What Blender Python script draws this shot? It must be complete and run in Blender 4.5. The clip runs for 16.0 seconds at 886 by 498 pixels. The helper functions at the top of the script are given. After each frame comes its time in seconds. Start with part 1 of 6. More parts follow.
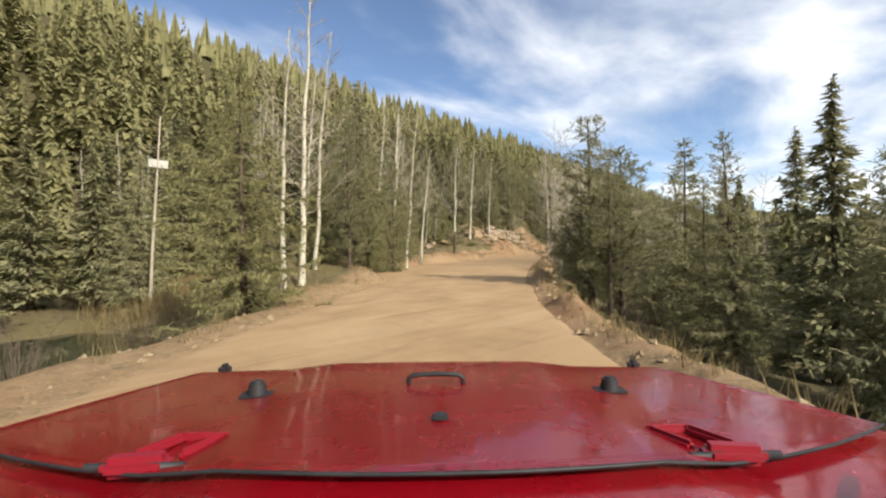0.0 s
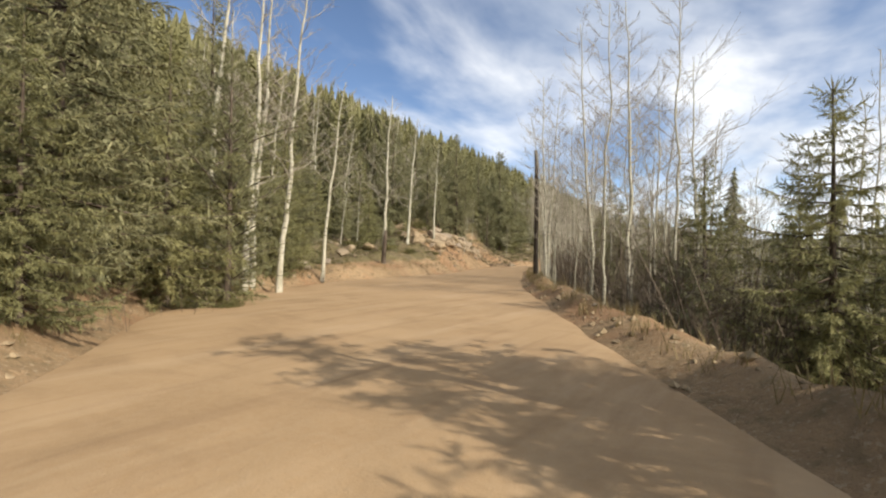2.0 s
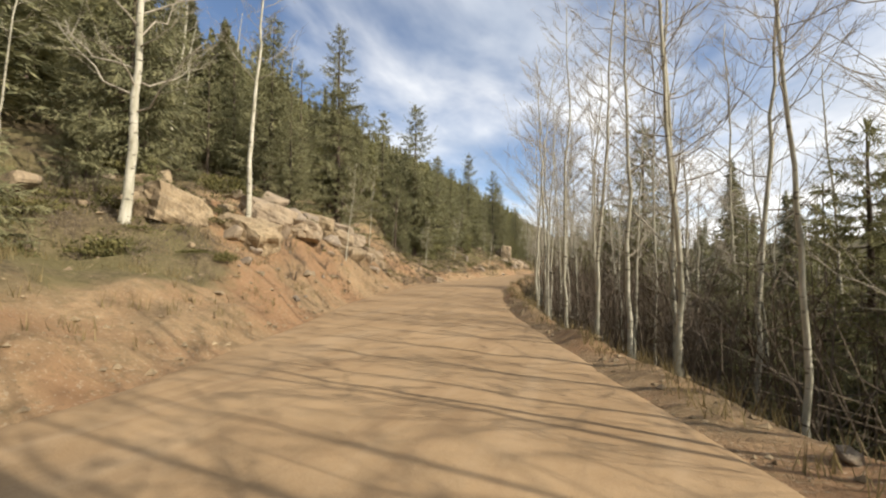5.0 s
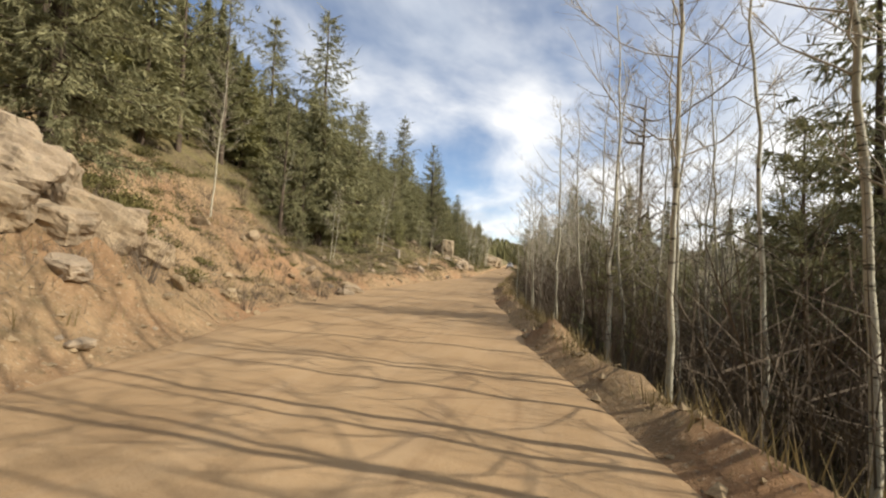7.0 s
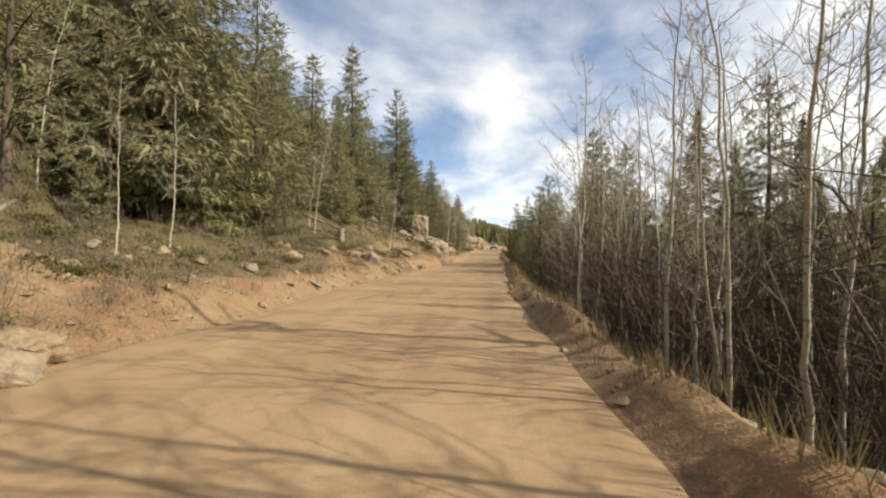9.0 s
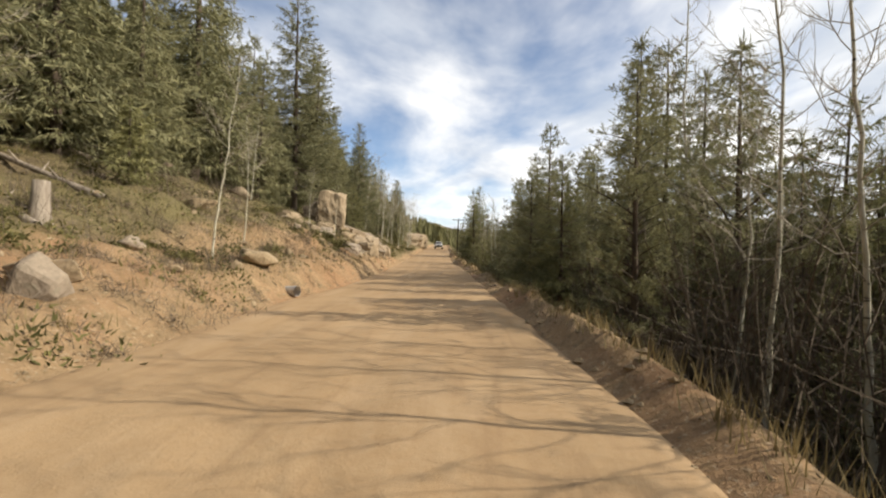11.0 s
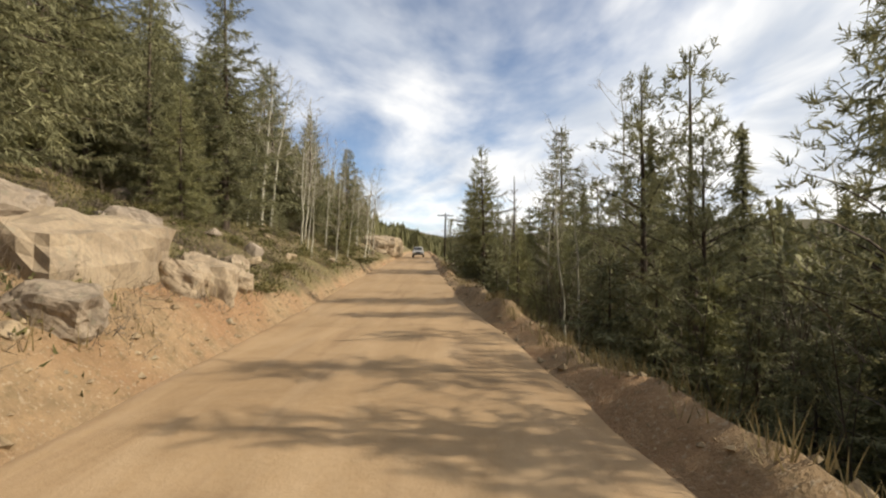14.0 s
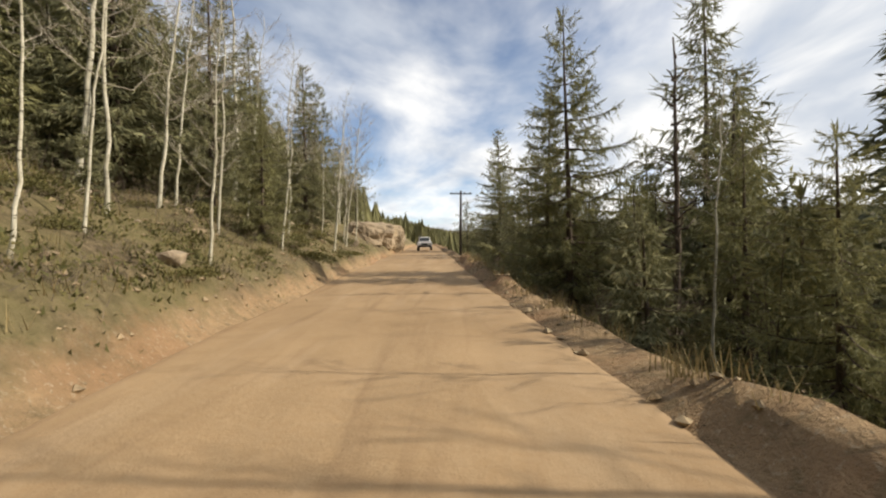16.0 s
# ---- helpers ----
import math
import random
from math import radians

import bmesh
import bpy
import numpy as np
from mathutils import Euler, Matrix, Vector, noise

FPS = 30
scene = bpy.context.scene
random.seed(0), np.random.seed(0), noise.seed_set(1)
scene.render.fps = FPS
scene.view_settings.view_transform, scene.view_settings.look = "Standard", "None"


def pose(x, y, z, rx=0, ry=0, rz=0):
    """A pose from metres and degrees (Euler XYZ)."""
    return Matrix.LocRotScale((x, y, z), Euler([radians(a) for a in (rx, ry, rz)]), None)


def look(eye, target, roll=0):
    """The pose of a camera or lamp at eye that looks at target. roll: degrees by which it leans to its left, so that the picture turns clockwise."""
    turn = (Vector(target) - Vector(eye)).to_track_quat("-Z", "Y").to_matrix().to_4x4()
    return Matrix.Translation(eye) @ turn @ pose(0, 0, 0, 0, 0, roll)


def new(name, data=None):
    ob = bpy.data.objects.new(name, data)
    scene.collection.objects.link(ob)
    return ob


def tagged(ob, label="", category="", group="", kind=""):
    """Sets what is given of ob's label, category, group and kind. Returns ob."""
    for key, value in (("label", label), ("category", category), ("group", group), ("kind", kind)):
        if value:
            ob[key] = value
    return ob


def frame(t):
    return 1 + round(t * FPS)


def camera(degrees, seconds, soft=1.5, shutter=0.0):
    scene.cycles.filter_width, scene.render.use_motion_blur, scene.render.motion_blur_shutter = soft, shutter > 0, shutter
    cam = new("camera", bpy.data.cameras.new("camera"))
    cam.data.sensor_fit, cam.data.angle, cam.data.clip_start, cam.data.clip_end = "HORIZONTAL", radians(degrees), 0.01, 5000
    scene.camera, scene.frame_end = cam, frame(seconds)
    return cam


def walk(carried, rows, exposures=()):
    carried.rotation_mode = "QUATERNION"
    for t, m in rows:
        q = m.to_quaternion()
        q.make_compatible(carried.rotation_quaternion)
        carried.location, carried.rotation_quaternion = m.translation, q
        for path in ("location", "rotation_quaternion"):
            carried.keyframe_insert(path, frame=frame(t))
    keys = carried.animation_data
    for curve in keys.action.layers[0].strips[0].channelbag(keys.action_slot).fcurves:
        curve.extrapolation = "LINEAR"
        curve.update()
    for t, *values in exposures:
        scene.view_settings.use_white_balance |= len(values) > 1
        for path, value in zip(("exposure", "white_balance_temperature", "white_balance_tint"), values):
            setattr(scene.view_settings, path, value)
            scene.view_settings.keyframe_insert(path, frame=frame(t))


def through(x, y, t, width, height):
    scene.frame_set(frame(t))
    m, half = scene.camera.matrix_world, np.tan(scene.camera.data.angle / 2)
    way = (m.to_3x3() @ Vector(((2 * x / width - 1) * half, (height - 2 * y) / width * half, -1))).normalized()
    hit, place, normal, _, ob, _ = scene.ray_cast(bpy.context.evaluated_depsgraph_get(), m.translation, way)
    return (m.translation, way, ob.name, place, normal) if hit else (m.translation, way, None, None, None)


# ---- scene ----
SECONDS = 16.0
cam = camera(88.0, SECONDS, soft=2.2, shutter=0.0)

# seconds, x, y, z, yaw, pitch, roll
PATH = [
    (0, 12.35, 3.67, 1.69, 42.44, -0.26, -1.11),
    (0.5, 9.24, 6.93, 1.72, 40.79, 0.12, -0.27),
    (1, 6.10, 10.26, 1.68, 38.58, -0.39, 0.43),
    (1.5, 3.26, 14.01, 1.61, 36.09, 0.53, 0.29),
    (2, 0.28, 18.24, 1.50, 34.39, 0.91, 0.53),
    (2.5, -2.53, 22.51, 1.55, 32.59, 0.84, 0.40),
    (3, -5.36, 27.07, 1.61, 31.02, 1.13, 0.26),
    (3.5, -7.97, 31.36, 1.69, 28.67, 0.55, 0.77),
    (4, -10.61, 36.16, 1.61, 26.88, 1.74, -0.23),
    (4.2, -11.77, 38.00, 1.68, 25.90, 2.12, 0.11),
    (5.2, -16.1, 47.8, 1.66, 22.0, 1.8, 0.8),
    (6.3, -19.92, 58.05, 1.64, 18.25, 1.67, 1.76),
    (6.5, -20.71, 59.81, 1.60, 16.92, 1.52, 1.78),
    (7, -22.45, 64.32, 1.57, 13.57, 1.96, 2.47),
    (7.5, -23.41, 68.79, 1.67, 13.01, 1.17, 0.63),
    (8, -24.47, 72.98, 1.70, 12.33, 1.06, 0.69),
    (8.5, -25.30, 77.13, 1.69, 11.40, 0.64, 0.21),
    (9, -25.86, 81.18, 1.60, 10.66, -0.11, 0.10),
    (9.2, -26.28, 82.95, 1.66, 10.02, -0.06, 0.52),
    (10.2, -27.85, 93.2, 1.63, 6.1, -0.1, 0.6),
    (11.3, -28.85, 103.65, 1.58, 2.32, -0.13, 0.79),
    (11.5, -28.98, 105.64, 1.64, 1.91, 0.09, 0.28),
    (12, -29.35, 110.48, 1.63, 0.80, 0.99, 0.29),
    (12.5, -29.62, 115.32, 1.64, 0.32, 1.09, 0.18),
    (13, -29.98, 120.01, 1.64, 0.36, 1.35, -0.02),
    (13.5, -30.22, 124.82, 1.75, 0.51, 0.73, 0.12),
    (14, -30.58, 129.70, 1.73, 0.52, 0.65, -0.30),
    (14.5, -30.85, 134.35, 1.75, 0.64, 0.75, 0.88),
    (15, -31.09, 138.82, 1.67, 0.16, 0.26, -0.34),
    (15.5, -31.38, 143.14, 1.57, 1.00, -0.45, -1.31),
    (16, -32.06, 147.39, 1.49, 0.98, -0.12, -1.27),
]


def aim(x, y, z, yaw, pitch, roll):
    a, b = radians(yaw), radians(pitch)
    ahead = Vector((-math.sin(a) * math.cos(b), math.cos(a) * math.cos(b), math.sin(b)))
    return look((x, y, z), Vector((x, y, z)) + ahead, roll)


walk(cam, [(r[0], aim(*r[1:])) for r in PATH], [(0, 0.5, 6600, 10), (1.2, 0.42, 6600, 10), (4, 0.38, 6700, 10), (9, 0.38, 6850, 10), (12.5, 0.34, 6850, 10), (15.5, 0.24, 6850, 10), (SECONDS, 0.24, 6850, 10)])

# ---- sky and sun: sun from the east, low, broken cloud ----
SUN_AZ, SUN_EL = 95.0, 33.0
world = bpy.data.worlds.new("world")
scene.world = world
world.use_nodes = True
wn, wl = world.node_tree.nodes, world.node_tree.links
wn.clear()
sky = wn.new("ShaderNodeTexSky")
sky.sky_type, sky.sun_disc = "NISHITA", False
sky.sun_elevation, sky.sun_rotation = radians(SUN_EL), radians(SUN_AZ)
sky.altitude, sky.air_density, sky.dust_density, sky.ozone_density = 2600, 1.0, 0.6, 1.6
geo = wn.new("ShaderNodeTexCoord")
sep = wn.new("ShaderNodeSeparateXYZ")
wl.new(geo.outputs["Generated"], sep.inputs[0])


def wmath(op, a, b=None, c=None):
    n = wn.new("ShaderNodeMath")
    n.operation = op
    for k, v in enumerate((a, b, c)):
        if v is None:
            continue
        if isinstance(v, (int, float)):
            n.inputs[k].default_value = v
        else:
            wl.new(v, n.inputs[k])
    return n.outputs[0]


# the direction laid onto a flat cloud deck
lift = wmath("ADD", wmath("MAXIMUM", sep.outputs[2], 0.0), 0.16)
deck = wn.new("ShaderNodeCombineXYZ")
wl.new(wmath("DIVIDE", sep.outputs[0], lift), deck.inputs[0])
wl.new(wmath("DIVIDE", sep.outputs[1], lift), deck.inputs[1])
deck.inputs[2].default_value = 3.7


def wnoise(scale, detail, rough, warp, off):
    m = wn.new("ShaderNodeMapping")
    m.inputs["Location"].default_value = off
    m.inputs["Scale"].default_value = (1.0, 0.62, 1.0)
    wl.new(deck.outputs[0], m.inputs[0])
    n = wn.new("ShaderNodeTexNoise")
    n.inputs["Scale"].default_value, n.inputs["Detail"].default_value = scale, detail
    n.inputs["Roughness"].default_value, n.inputs["Distortion"].default_value = rough, warp
    wl.new(m.outputs[0], n.inputs["Vector"])
    return n.outputs["Fac"]


def wramp(fac, stops):
    r = wn.new("ShaderNodeValToRGB")
    r.color_ramp.interpolation = "EASE"
    e = r.color_ramp.elements
    for k, (p, c) in enumerate(stops):
        el = e[k] if k < 2 else e.new(p)
        el.position, el.color = p, (*c, 1)
    wl.new(fac, r.inputs[0])
    return r.outputs[0]


# thicker towards the east, where the deck glows; blue holes in the west
east = wmath("MULTIPLY", wmath("ADD", sep.outputs[0], 0.27), 0.28)
cover = wmath("ADD", wmath("ADD", wnoise(1.1, 6.0, 0.52, 0.45, (1.3, 0.4, 0)), wmath("MULTIPLY", wnoise(3.8, 4.0, 0.55, 0.3, (4.0, 2.0, 1)), 0.20)), east)
mask = wramp(cover, [(0.47, (0, 0, 0)), (0.80, (1, 1, 1))])
shade = wramp(wnoise(1.7, 5.0, 0.52, 0.4, (7.7, 1.2, 3)), [(0.32, (4.0, 4.5, 5.3)), (0.66, (7.5, 7.6, 7.7))])
wmix = wn.new("ShaderNodeMix")
wmix.data_type = "RGBA"
wl.new(mask, wmix.inputs["Factor"])
wl.new(sky.outputs[0], wmix.inputs["A"])
wl.new(shade, wmix.inputs["B"])
back = wn.new("ShaderNodeBackground")
back.inputs[1].default_value = 0.128
wl.new(wmix.outputs["Result"], back.inputs[0])
wout = wn.new("ShaderNodeOutputWorld")
wl.new(back.outputs[0], wout.inputs[0])

sun_data = bpy.data.lights.new("sun", "SUN")
sun_data.energy, sun_data.angle, sun_data.color = 4.9, radians(0.6), (1.0, 0.93, 0.82)
sun = new("sun", sun_data)
sun_way = Vector((math.sin(radians(SUN_AZ)) * math.cos(radians(SUN_EL)), math.cos(radians(SUN_AZ)) * math.cos(radians(SUN_EL)), math.sin(radians(SUN_EL))))
sun.matrix_world = look(sun_way * 60, (0, 0, 0))


# ---- materials ----
class Mat:
    """A node material with short calls for its nodes."""

    def __init__(self, name, rough=0.8, metal=0.0, spec=0.3):
        self.m = bpy.data.materials.new(name)
        self.m.use_nodes = True
        self.n, self.l = self.m.node_tree.nodes, self.m.node_tree.links
        self.b = self.n["Principled BSDF"]
        self.b.inputs["Roughness"].default_value = rough
        self.b.inputs["Metallic"].default_value = metal
        self.b.inputs["Specular IOR Level"].default_value = spec
        self.pos = self.n.new("ShaderNodeTexCoord").outputs["Object"]

    def math(self, op, a, b=0.0):
        n = self.n.new("ShaderNodeMath")
        n.operation = op
        for k, v in enumerate((a, b)):
            if isinstance(v, (int, float)):
                n.inputs[k].default_value = v
            else:
                self.l.new(v, n.inputs[k])
        return n.outputs[0]

    def noise(self, scale, detail=4.0, rough=0.55, stretch=(1, 1, 1), warp=0.0, of=None):
        mp = self.n.new("ShaderNodeMapping")
        mp.inputs["Scale"].default_value = stretch
        self.l.new(of or self.pos, mp.inputs[0])
        n = self.n.new("ShaderNodeTexNoise")
        n.inputs["Scale"].default_value, n.inputs["Detail"].default_value = scale, detail
        n.inputs["Roughness"].default_value, n.inputs["Distortion"].default_value = rough, warp
        self.l.new(mp.outputs[0], n.inputs["Vector"])
        return n.outputs["Fac"]

    def ramp(self, fac, stops):
        r = self.n.new("ShaderNodeValToRGB")
        e = r.color_ramp.elements
        for k, (p, c) in enumerate(stops):
            el = e[k] if k < 2 else e.new(p)
            c = (c, c, c) if isinstance(c, (int, float)) else c
            el.position, el.color = p, (*c, 1)
        self.l.new(fac, r.inputs[0])
        return r.outputs[0]

    def mix(self, fac, a, b, how="MIX"):
        n = self.n.new("ShaderNodeMix")
        n.data_type, n.blend_type = "RGBA", how
        for key, v in (("Factor", fac), ("A", a), ("B", b)):
            if isinstance(v, (int, float)):
                n.inputs[key].default_value = v if key == "Factor" else (v, v, v, 1)
            elif isinstance(v, tuple):
                n.inputs[key].default_value = (*v, 1)
            else:
                self.l.new(v, n.inputs[key])
        return n.outputs["Result"]

    def attr(self, name):
        n = self.n.new("ShaderNodeAttribute")
        n.attribute_name = name
        return n.outputs["Fac"]

    def random(self):
        return self.n.new("ShaderNodeObjectInfo").outputs["Random"]

    def island(self):
        return self.n.new("ShaderNodeNewGeometry").outputs["Random Per Island"]

    def color(self, c):
        self.l.new(c, self.b.inputs["Base Color"])
        return self

    def rough(self, c):
        self.l.new(c, self.b.inputs["Roughness"])
        return self

    def bump(self, h, strength=0.4, dist=0.02):
        n = self.n.new("ShaderNodeBump")
        n.inputs["Strength"].default_value, n.inputs["Distance"].default_value = strength, dist
        self.l.new(h, n.inputs["Height"])
        self.l.new(n.outputs[0], self.b.inputs["Normal"])
        return self


def make_road():
    m = Mat("road_dirt", 0.95, spec=0.15)
    big = m.noise(0.35, 4, 0.6)
    fine = m.noise(9, 6, 0.65)
    grit = m.noise(55, 3, 0.7)
    c = m.ramp(big, [(0.3, (0.290, 0.190, 0.100)), (0.7, (0.378, 0.256, 0.140))])
    c = m.mix(m.ramp(fine, [(0.35, 0.0), (0.75, 0.5)]), c, (0.365, 0.262, 0.156))
    c = m.mix(m.ramp(grit, [(0.60, 0.0), (0.72, 0.6)]), c, (0.228, 0.152, 0.091))
    tread = m.noise(2.2, 3, 0.6, (1, 0.12, 1), 0.6)
    c = m.mix(m.ramp(tread, [(0.52, 0.0), (0.7, 0.55)]), c, (0.236, 0.152, 0.084))
    stain = m.noise(0.8, 5, 0.65, (0.5, 1.0, 1), 0.8)
    c = m.mix(m.ramp(stain, [(0.5, 0.0), (0.68, 0.45)]), c, (0.215, 0.140, 0.076))
    pale = m.noise(1.3, 4, 0.6, (1, 0.2, 1), 0.4)
    c = m.mix(m.ramp(pale, [(0.5, 0.0), (0.7, 0.5)]), c, (0.420, 0.302, 0.182))
    m.color(c)
    m.bump(m.math("ADD", m.math("MULTIPLY", fine, 1.0), m.math("MULTIPLY", grit, 0.5)), 0.5, 0.02)
    return m.m


def make_ground():
    m = Mat("hillside_soil", 0.96, spec=0.12)
    soil = m.attr("soil")
    patch = m.noise(0.5, 5, 0.62)
    fine = m.noise(6, 6, 0.68)
    grit = m.noise(38, 4, 0.7)
    tan = m.ramp(patch, [(0.3, (0.290, 0.188, 0.100)), (0.55, (0.350, 0.240, 0.134)), (0.75, (0.315, 0.185, 0.098))])
    tan = m.mix(m.ramp(fine, [(0.4, 0.0), (0.7, 0.55)]), tan, (0.234, 0.156, 0.090))
    clump = m.noise(2.1, 5, 0.7)
    tan = m.mix(m.ramp(clump, [(0.45, 0.0), (0.65, 0.65)]), tan, (0.180, 0.130, 0.072))
    red = m.noise(0.23, 3, 0.6)
    tan = m.mix(m.ramp(red, [(0.48, 0.0), (0.62, 0.7)]), tan, (0.285, 0.158, 0.082))
    pebbles = m.noise(17, 3, 0.6)
    tan = m.mix(m.ramp(pebbles, [(0.57, 0.0), (0.66, 0.6)]), tan, (0.40, 0.315, 0.21))
    tan = m.mix(m.ramp(m.noise(4.5, 4, 0.7), [(0.54, 0.0), (0.68, 0.5)]), tan, (0.130, 0.104, 0.054))
    duff = m.ramp(fine, [(0.28, (0.050, 0.039, 0.024)), (0.5, (0.130, 0.099, 0.058)), (0.72, (0.235, 0.18, 0.108))])
    duff = m.mix(m.ramp(patch, [(0.38, 0.0), (0.58, 0.65)]), duff, (0.165, 0.142, 0.060))
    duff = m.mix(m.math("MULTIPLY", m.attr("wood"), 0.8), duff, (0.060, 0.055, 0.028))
    edge = m.math("ADD", soil, m.math("MULTIPLY", m.math("SUBTRACT", m.noise(1.7, 5, 0.65), 0.5), 1.1))
    c = m.mix(m.ramp(edge, [(0.25, 0.0), (0.75, 1.0)]), duff, tan)
    c = m.mix(m.ramp(grit, [(0.58, 0.0), (0.75, 0.5)]), c, (0.078, 0.058, 0.035))
    m.color(c)
    m.bump(m.math("ADD", m.math("ADD", fine, m.math("MULTIPLY", clump, 0.8)), m.math("MULTIPLY", grit, 0.35)), 0.9, 0.09)
    return m.m


def make_rock(name, pale, dark):
    m = Mat(name, 0.9, spec=0.2)
    big, fine = m.noise(1.3, 5, 0.62, warp=0.4), m.noise(14, 6, 0.7)
    c = m.ramp(big, [(0.3, dark), (0.6, pale)])
    c = m.mix(m.ramp(fine, [(0.42, 0.0), (0.7, 0.6)]), c, tuple(v * 0.55 for v in dark))
    c = m.mix(m.ramp(m.noise(3.2, 5, 0.7, (1, 1, 0.5), 1.2), [(0.52, 0.0), (0.60, 0.55)]), c, tuple(v * 0.5 for v in dark))
    c = m.mix(m.ramp(m.noise(5.5, 4, 0.65), [(0.58, 0.0), (0.68, 0.5)]), c, (0.17, 0.165, 0.11))
    c = m.mix(m.math("MULTIPLY", m.random(), 0.45), c, (0.30, 0.25, 0.20))
    m.color(c)
    m.bump(m.math("ADD", big, m.math("MULTIPLY", fine, 0.4)), 0.7, 0.06)
    return m.m


def make_leaf(name, dark, pale, through=0.25, rough=0.75, even=False):
    """Needles or leaves: light passes a little through them."""
    m = Mat(name, rough, spec=0.25)
    c = m.ramp(m.math("ADD", m.math("MULTIPLY", m.noise(0.22, 3, 0.6) if even else m.island(), 0.75), m.math("MULTIPLY", m.island() if even else m.random(), 0.25)), [(0.1, dark), (0.9, pale)])
    c = m.mix(m.ramp(m.noise(0.8, 3, 0.6), [(0.35, 0.0), (0.7, 0.5)]), c, tuple(v * 0.6 for v in dark))
    m.color(c)
    t = m.n.new("ShaderNodeBsdfTranslucent")
    m.l.new(c, t.inputs[0])
    x = m.n.new("ShaderNodeMixShader")
    x.inputs[0].default_value = through
    m.l.new(m.b.outputs[0], x.inputs[1])
    m.l.new(t.outputs[0], x.inputs[2])
    m.l.new(x.outputs[0], m.n["Material Output"].inputs["Surface"])
    return m.m


def make_bark(name, dark, pale, scars=0.0):
    m = Mat(name, 0.92, spec=0.15)
    grain = m.noise(9, 5, 0.65, (1, 1, 0.22))
    c = m.ramp(grain, [(0.35, dark), (0.65, pale)])
    if scars:
        knots = m.noise(5.5, 3, 0.6, (0.7, 0.7, 2.4))
        c = m.mix(m.ramp(knots, [(0.59, 0.0), (0.66, scars)]), c, (0.035, 0.03, 0.024))
        moss = m.noise(0.7, 3, 0.6)
        c = m.mix(m.ramp(moss, [(0.5, 0.0), (0.75, 0.5)]), c, (0.30, 0.29, 0.19))
    c = m.mix(m.math("MULTIPLY", m.random(), 0.3), c, dark)
    m.color(c)
    m.bump(grain, 0.5, 0.02)
    return m.m


ROAD, GROUND = make_road(), make_ground()
ROCK = make_rock("granite", (0.370, 0.282, 0.170), (0.225, 0.162, 0.094))
ROCK_GREY = make_rock("weathered_granite", (0.32, 0.255, 0.18), (0.18, 0.14, 0.10))
NEEDLE = make_leaf("spruce_needles", (0.145, 0.148, 0.078), (0.38, 0.355, 0.185), 0.28)
NEEDLE_FIR = make_leaf("fir_needles", (0.155, 0.156, 0.070), (0.39, 0.362, 0.160), 0.28)
NEEDLE_PINE = make_leaf("pine_needles", (0.150, 0.154, 0.080), (0.39, 0.365, 0.185), 0.28)
NEEDLE_FAR = make_leaf("far_needles", (0.150, 0.146, 0.064), (0.35, 0.322, 0.145), 0.28, even=True)
MOSS = make_leaf("green_grass_blades", (0.085, 0.100, 0.022), (0.19, 0.20, 0.050), 0.35)
SCRUB = make_leaf("scrub_leaves", (0.075, 0.074, 0.024), (0.22, 0.19, 0.070))
STRAW = make_leaf("dry_grass_blades", (0.20, 0.15, 0.065), (0.36, 0.28, 0.135), 0.35)
BARK = make_bark("conifer_bark", (0.05, 0.037, 0.027), (0.15, 0.115, 0.085))
ASPEN_BARK = make_bark("aspen_bark", (0.33, 0.305, 0.22), (0.58, 0.545, 0.44), 0.95)
TWIG = make_bark("aspen_twigs", (0.26, 0.225, 0.17), (0.46, 0.41, 0.32))
DEAD = make_bark("dead_wood", (0.16, 0.13, 0.10), (0.34, 0.29, 0.23))
POLE_WOOD = make_bark("creosoted_pole", (0.028, 0.022, 0.017), (0.075, 0.058, 0.045))


# ---- mesh helpers ----
def mesh_of(name, verts, faces, material, smooth=False):
    me = bpy.data.meshes.new(name)
    me.from_pydata([tuple(v) for v in verts], [], [tuple(f) for f in faces])
    me.materials.append(material)
    if smooth:
        me.polygons.foreach_set("use_smooth", [True] * len(me.polygons))
    me.update()
    return me


def part(name, bm, material, parent, label=""):
    """A bmesh or mesh as one object under a thing."""
    if isinstance(bm, bmesh.types.BMesh):
        me = bpy.data.meshes.new(name)
        bm.to_mesh(me)
        bm.free()
        me.materials.append(material)
    else:
        me = bm
    ob = new(name, me)
    ob.parent = parent
    return tagged(ob, label)


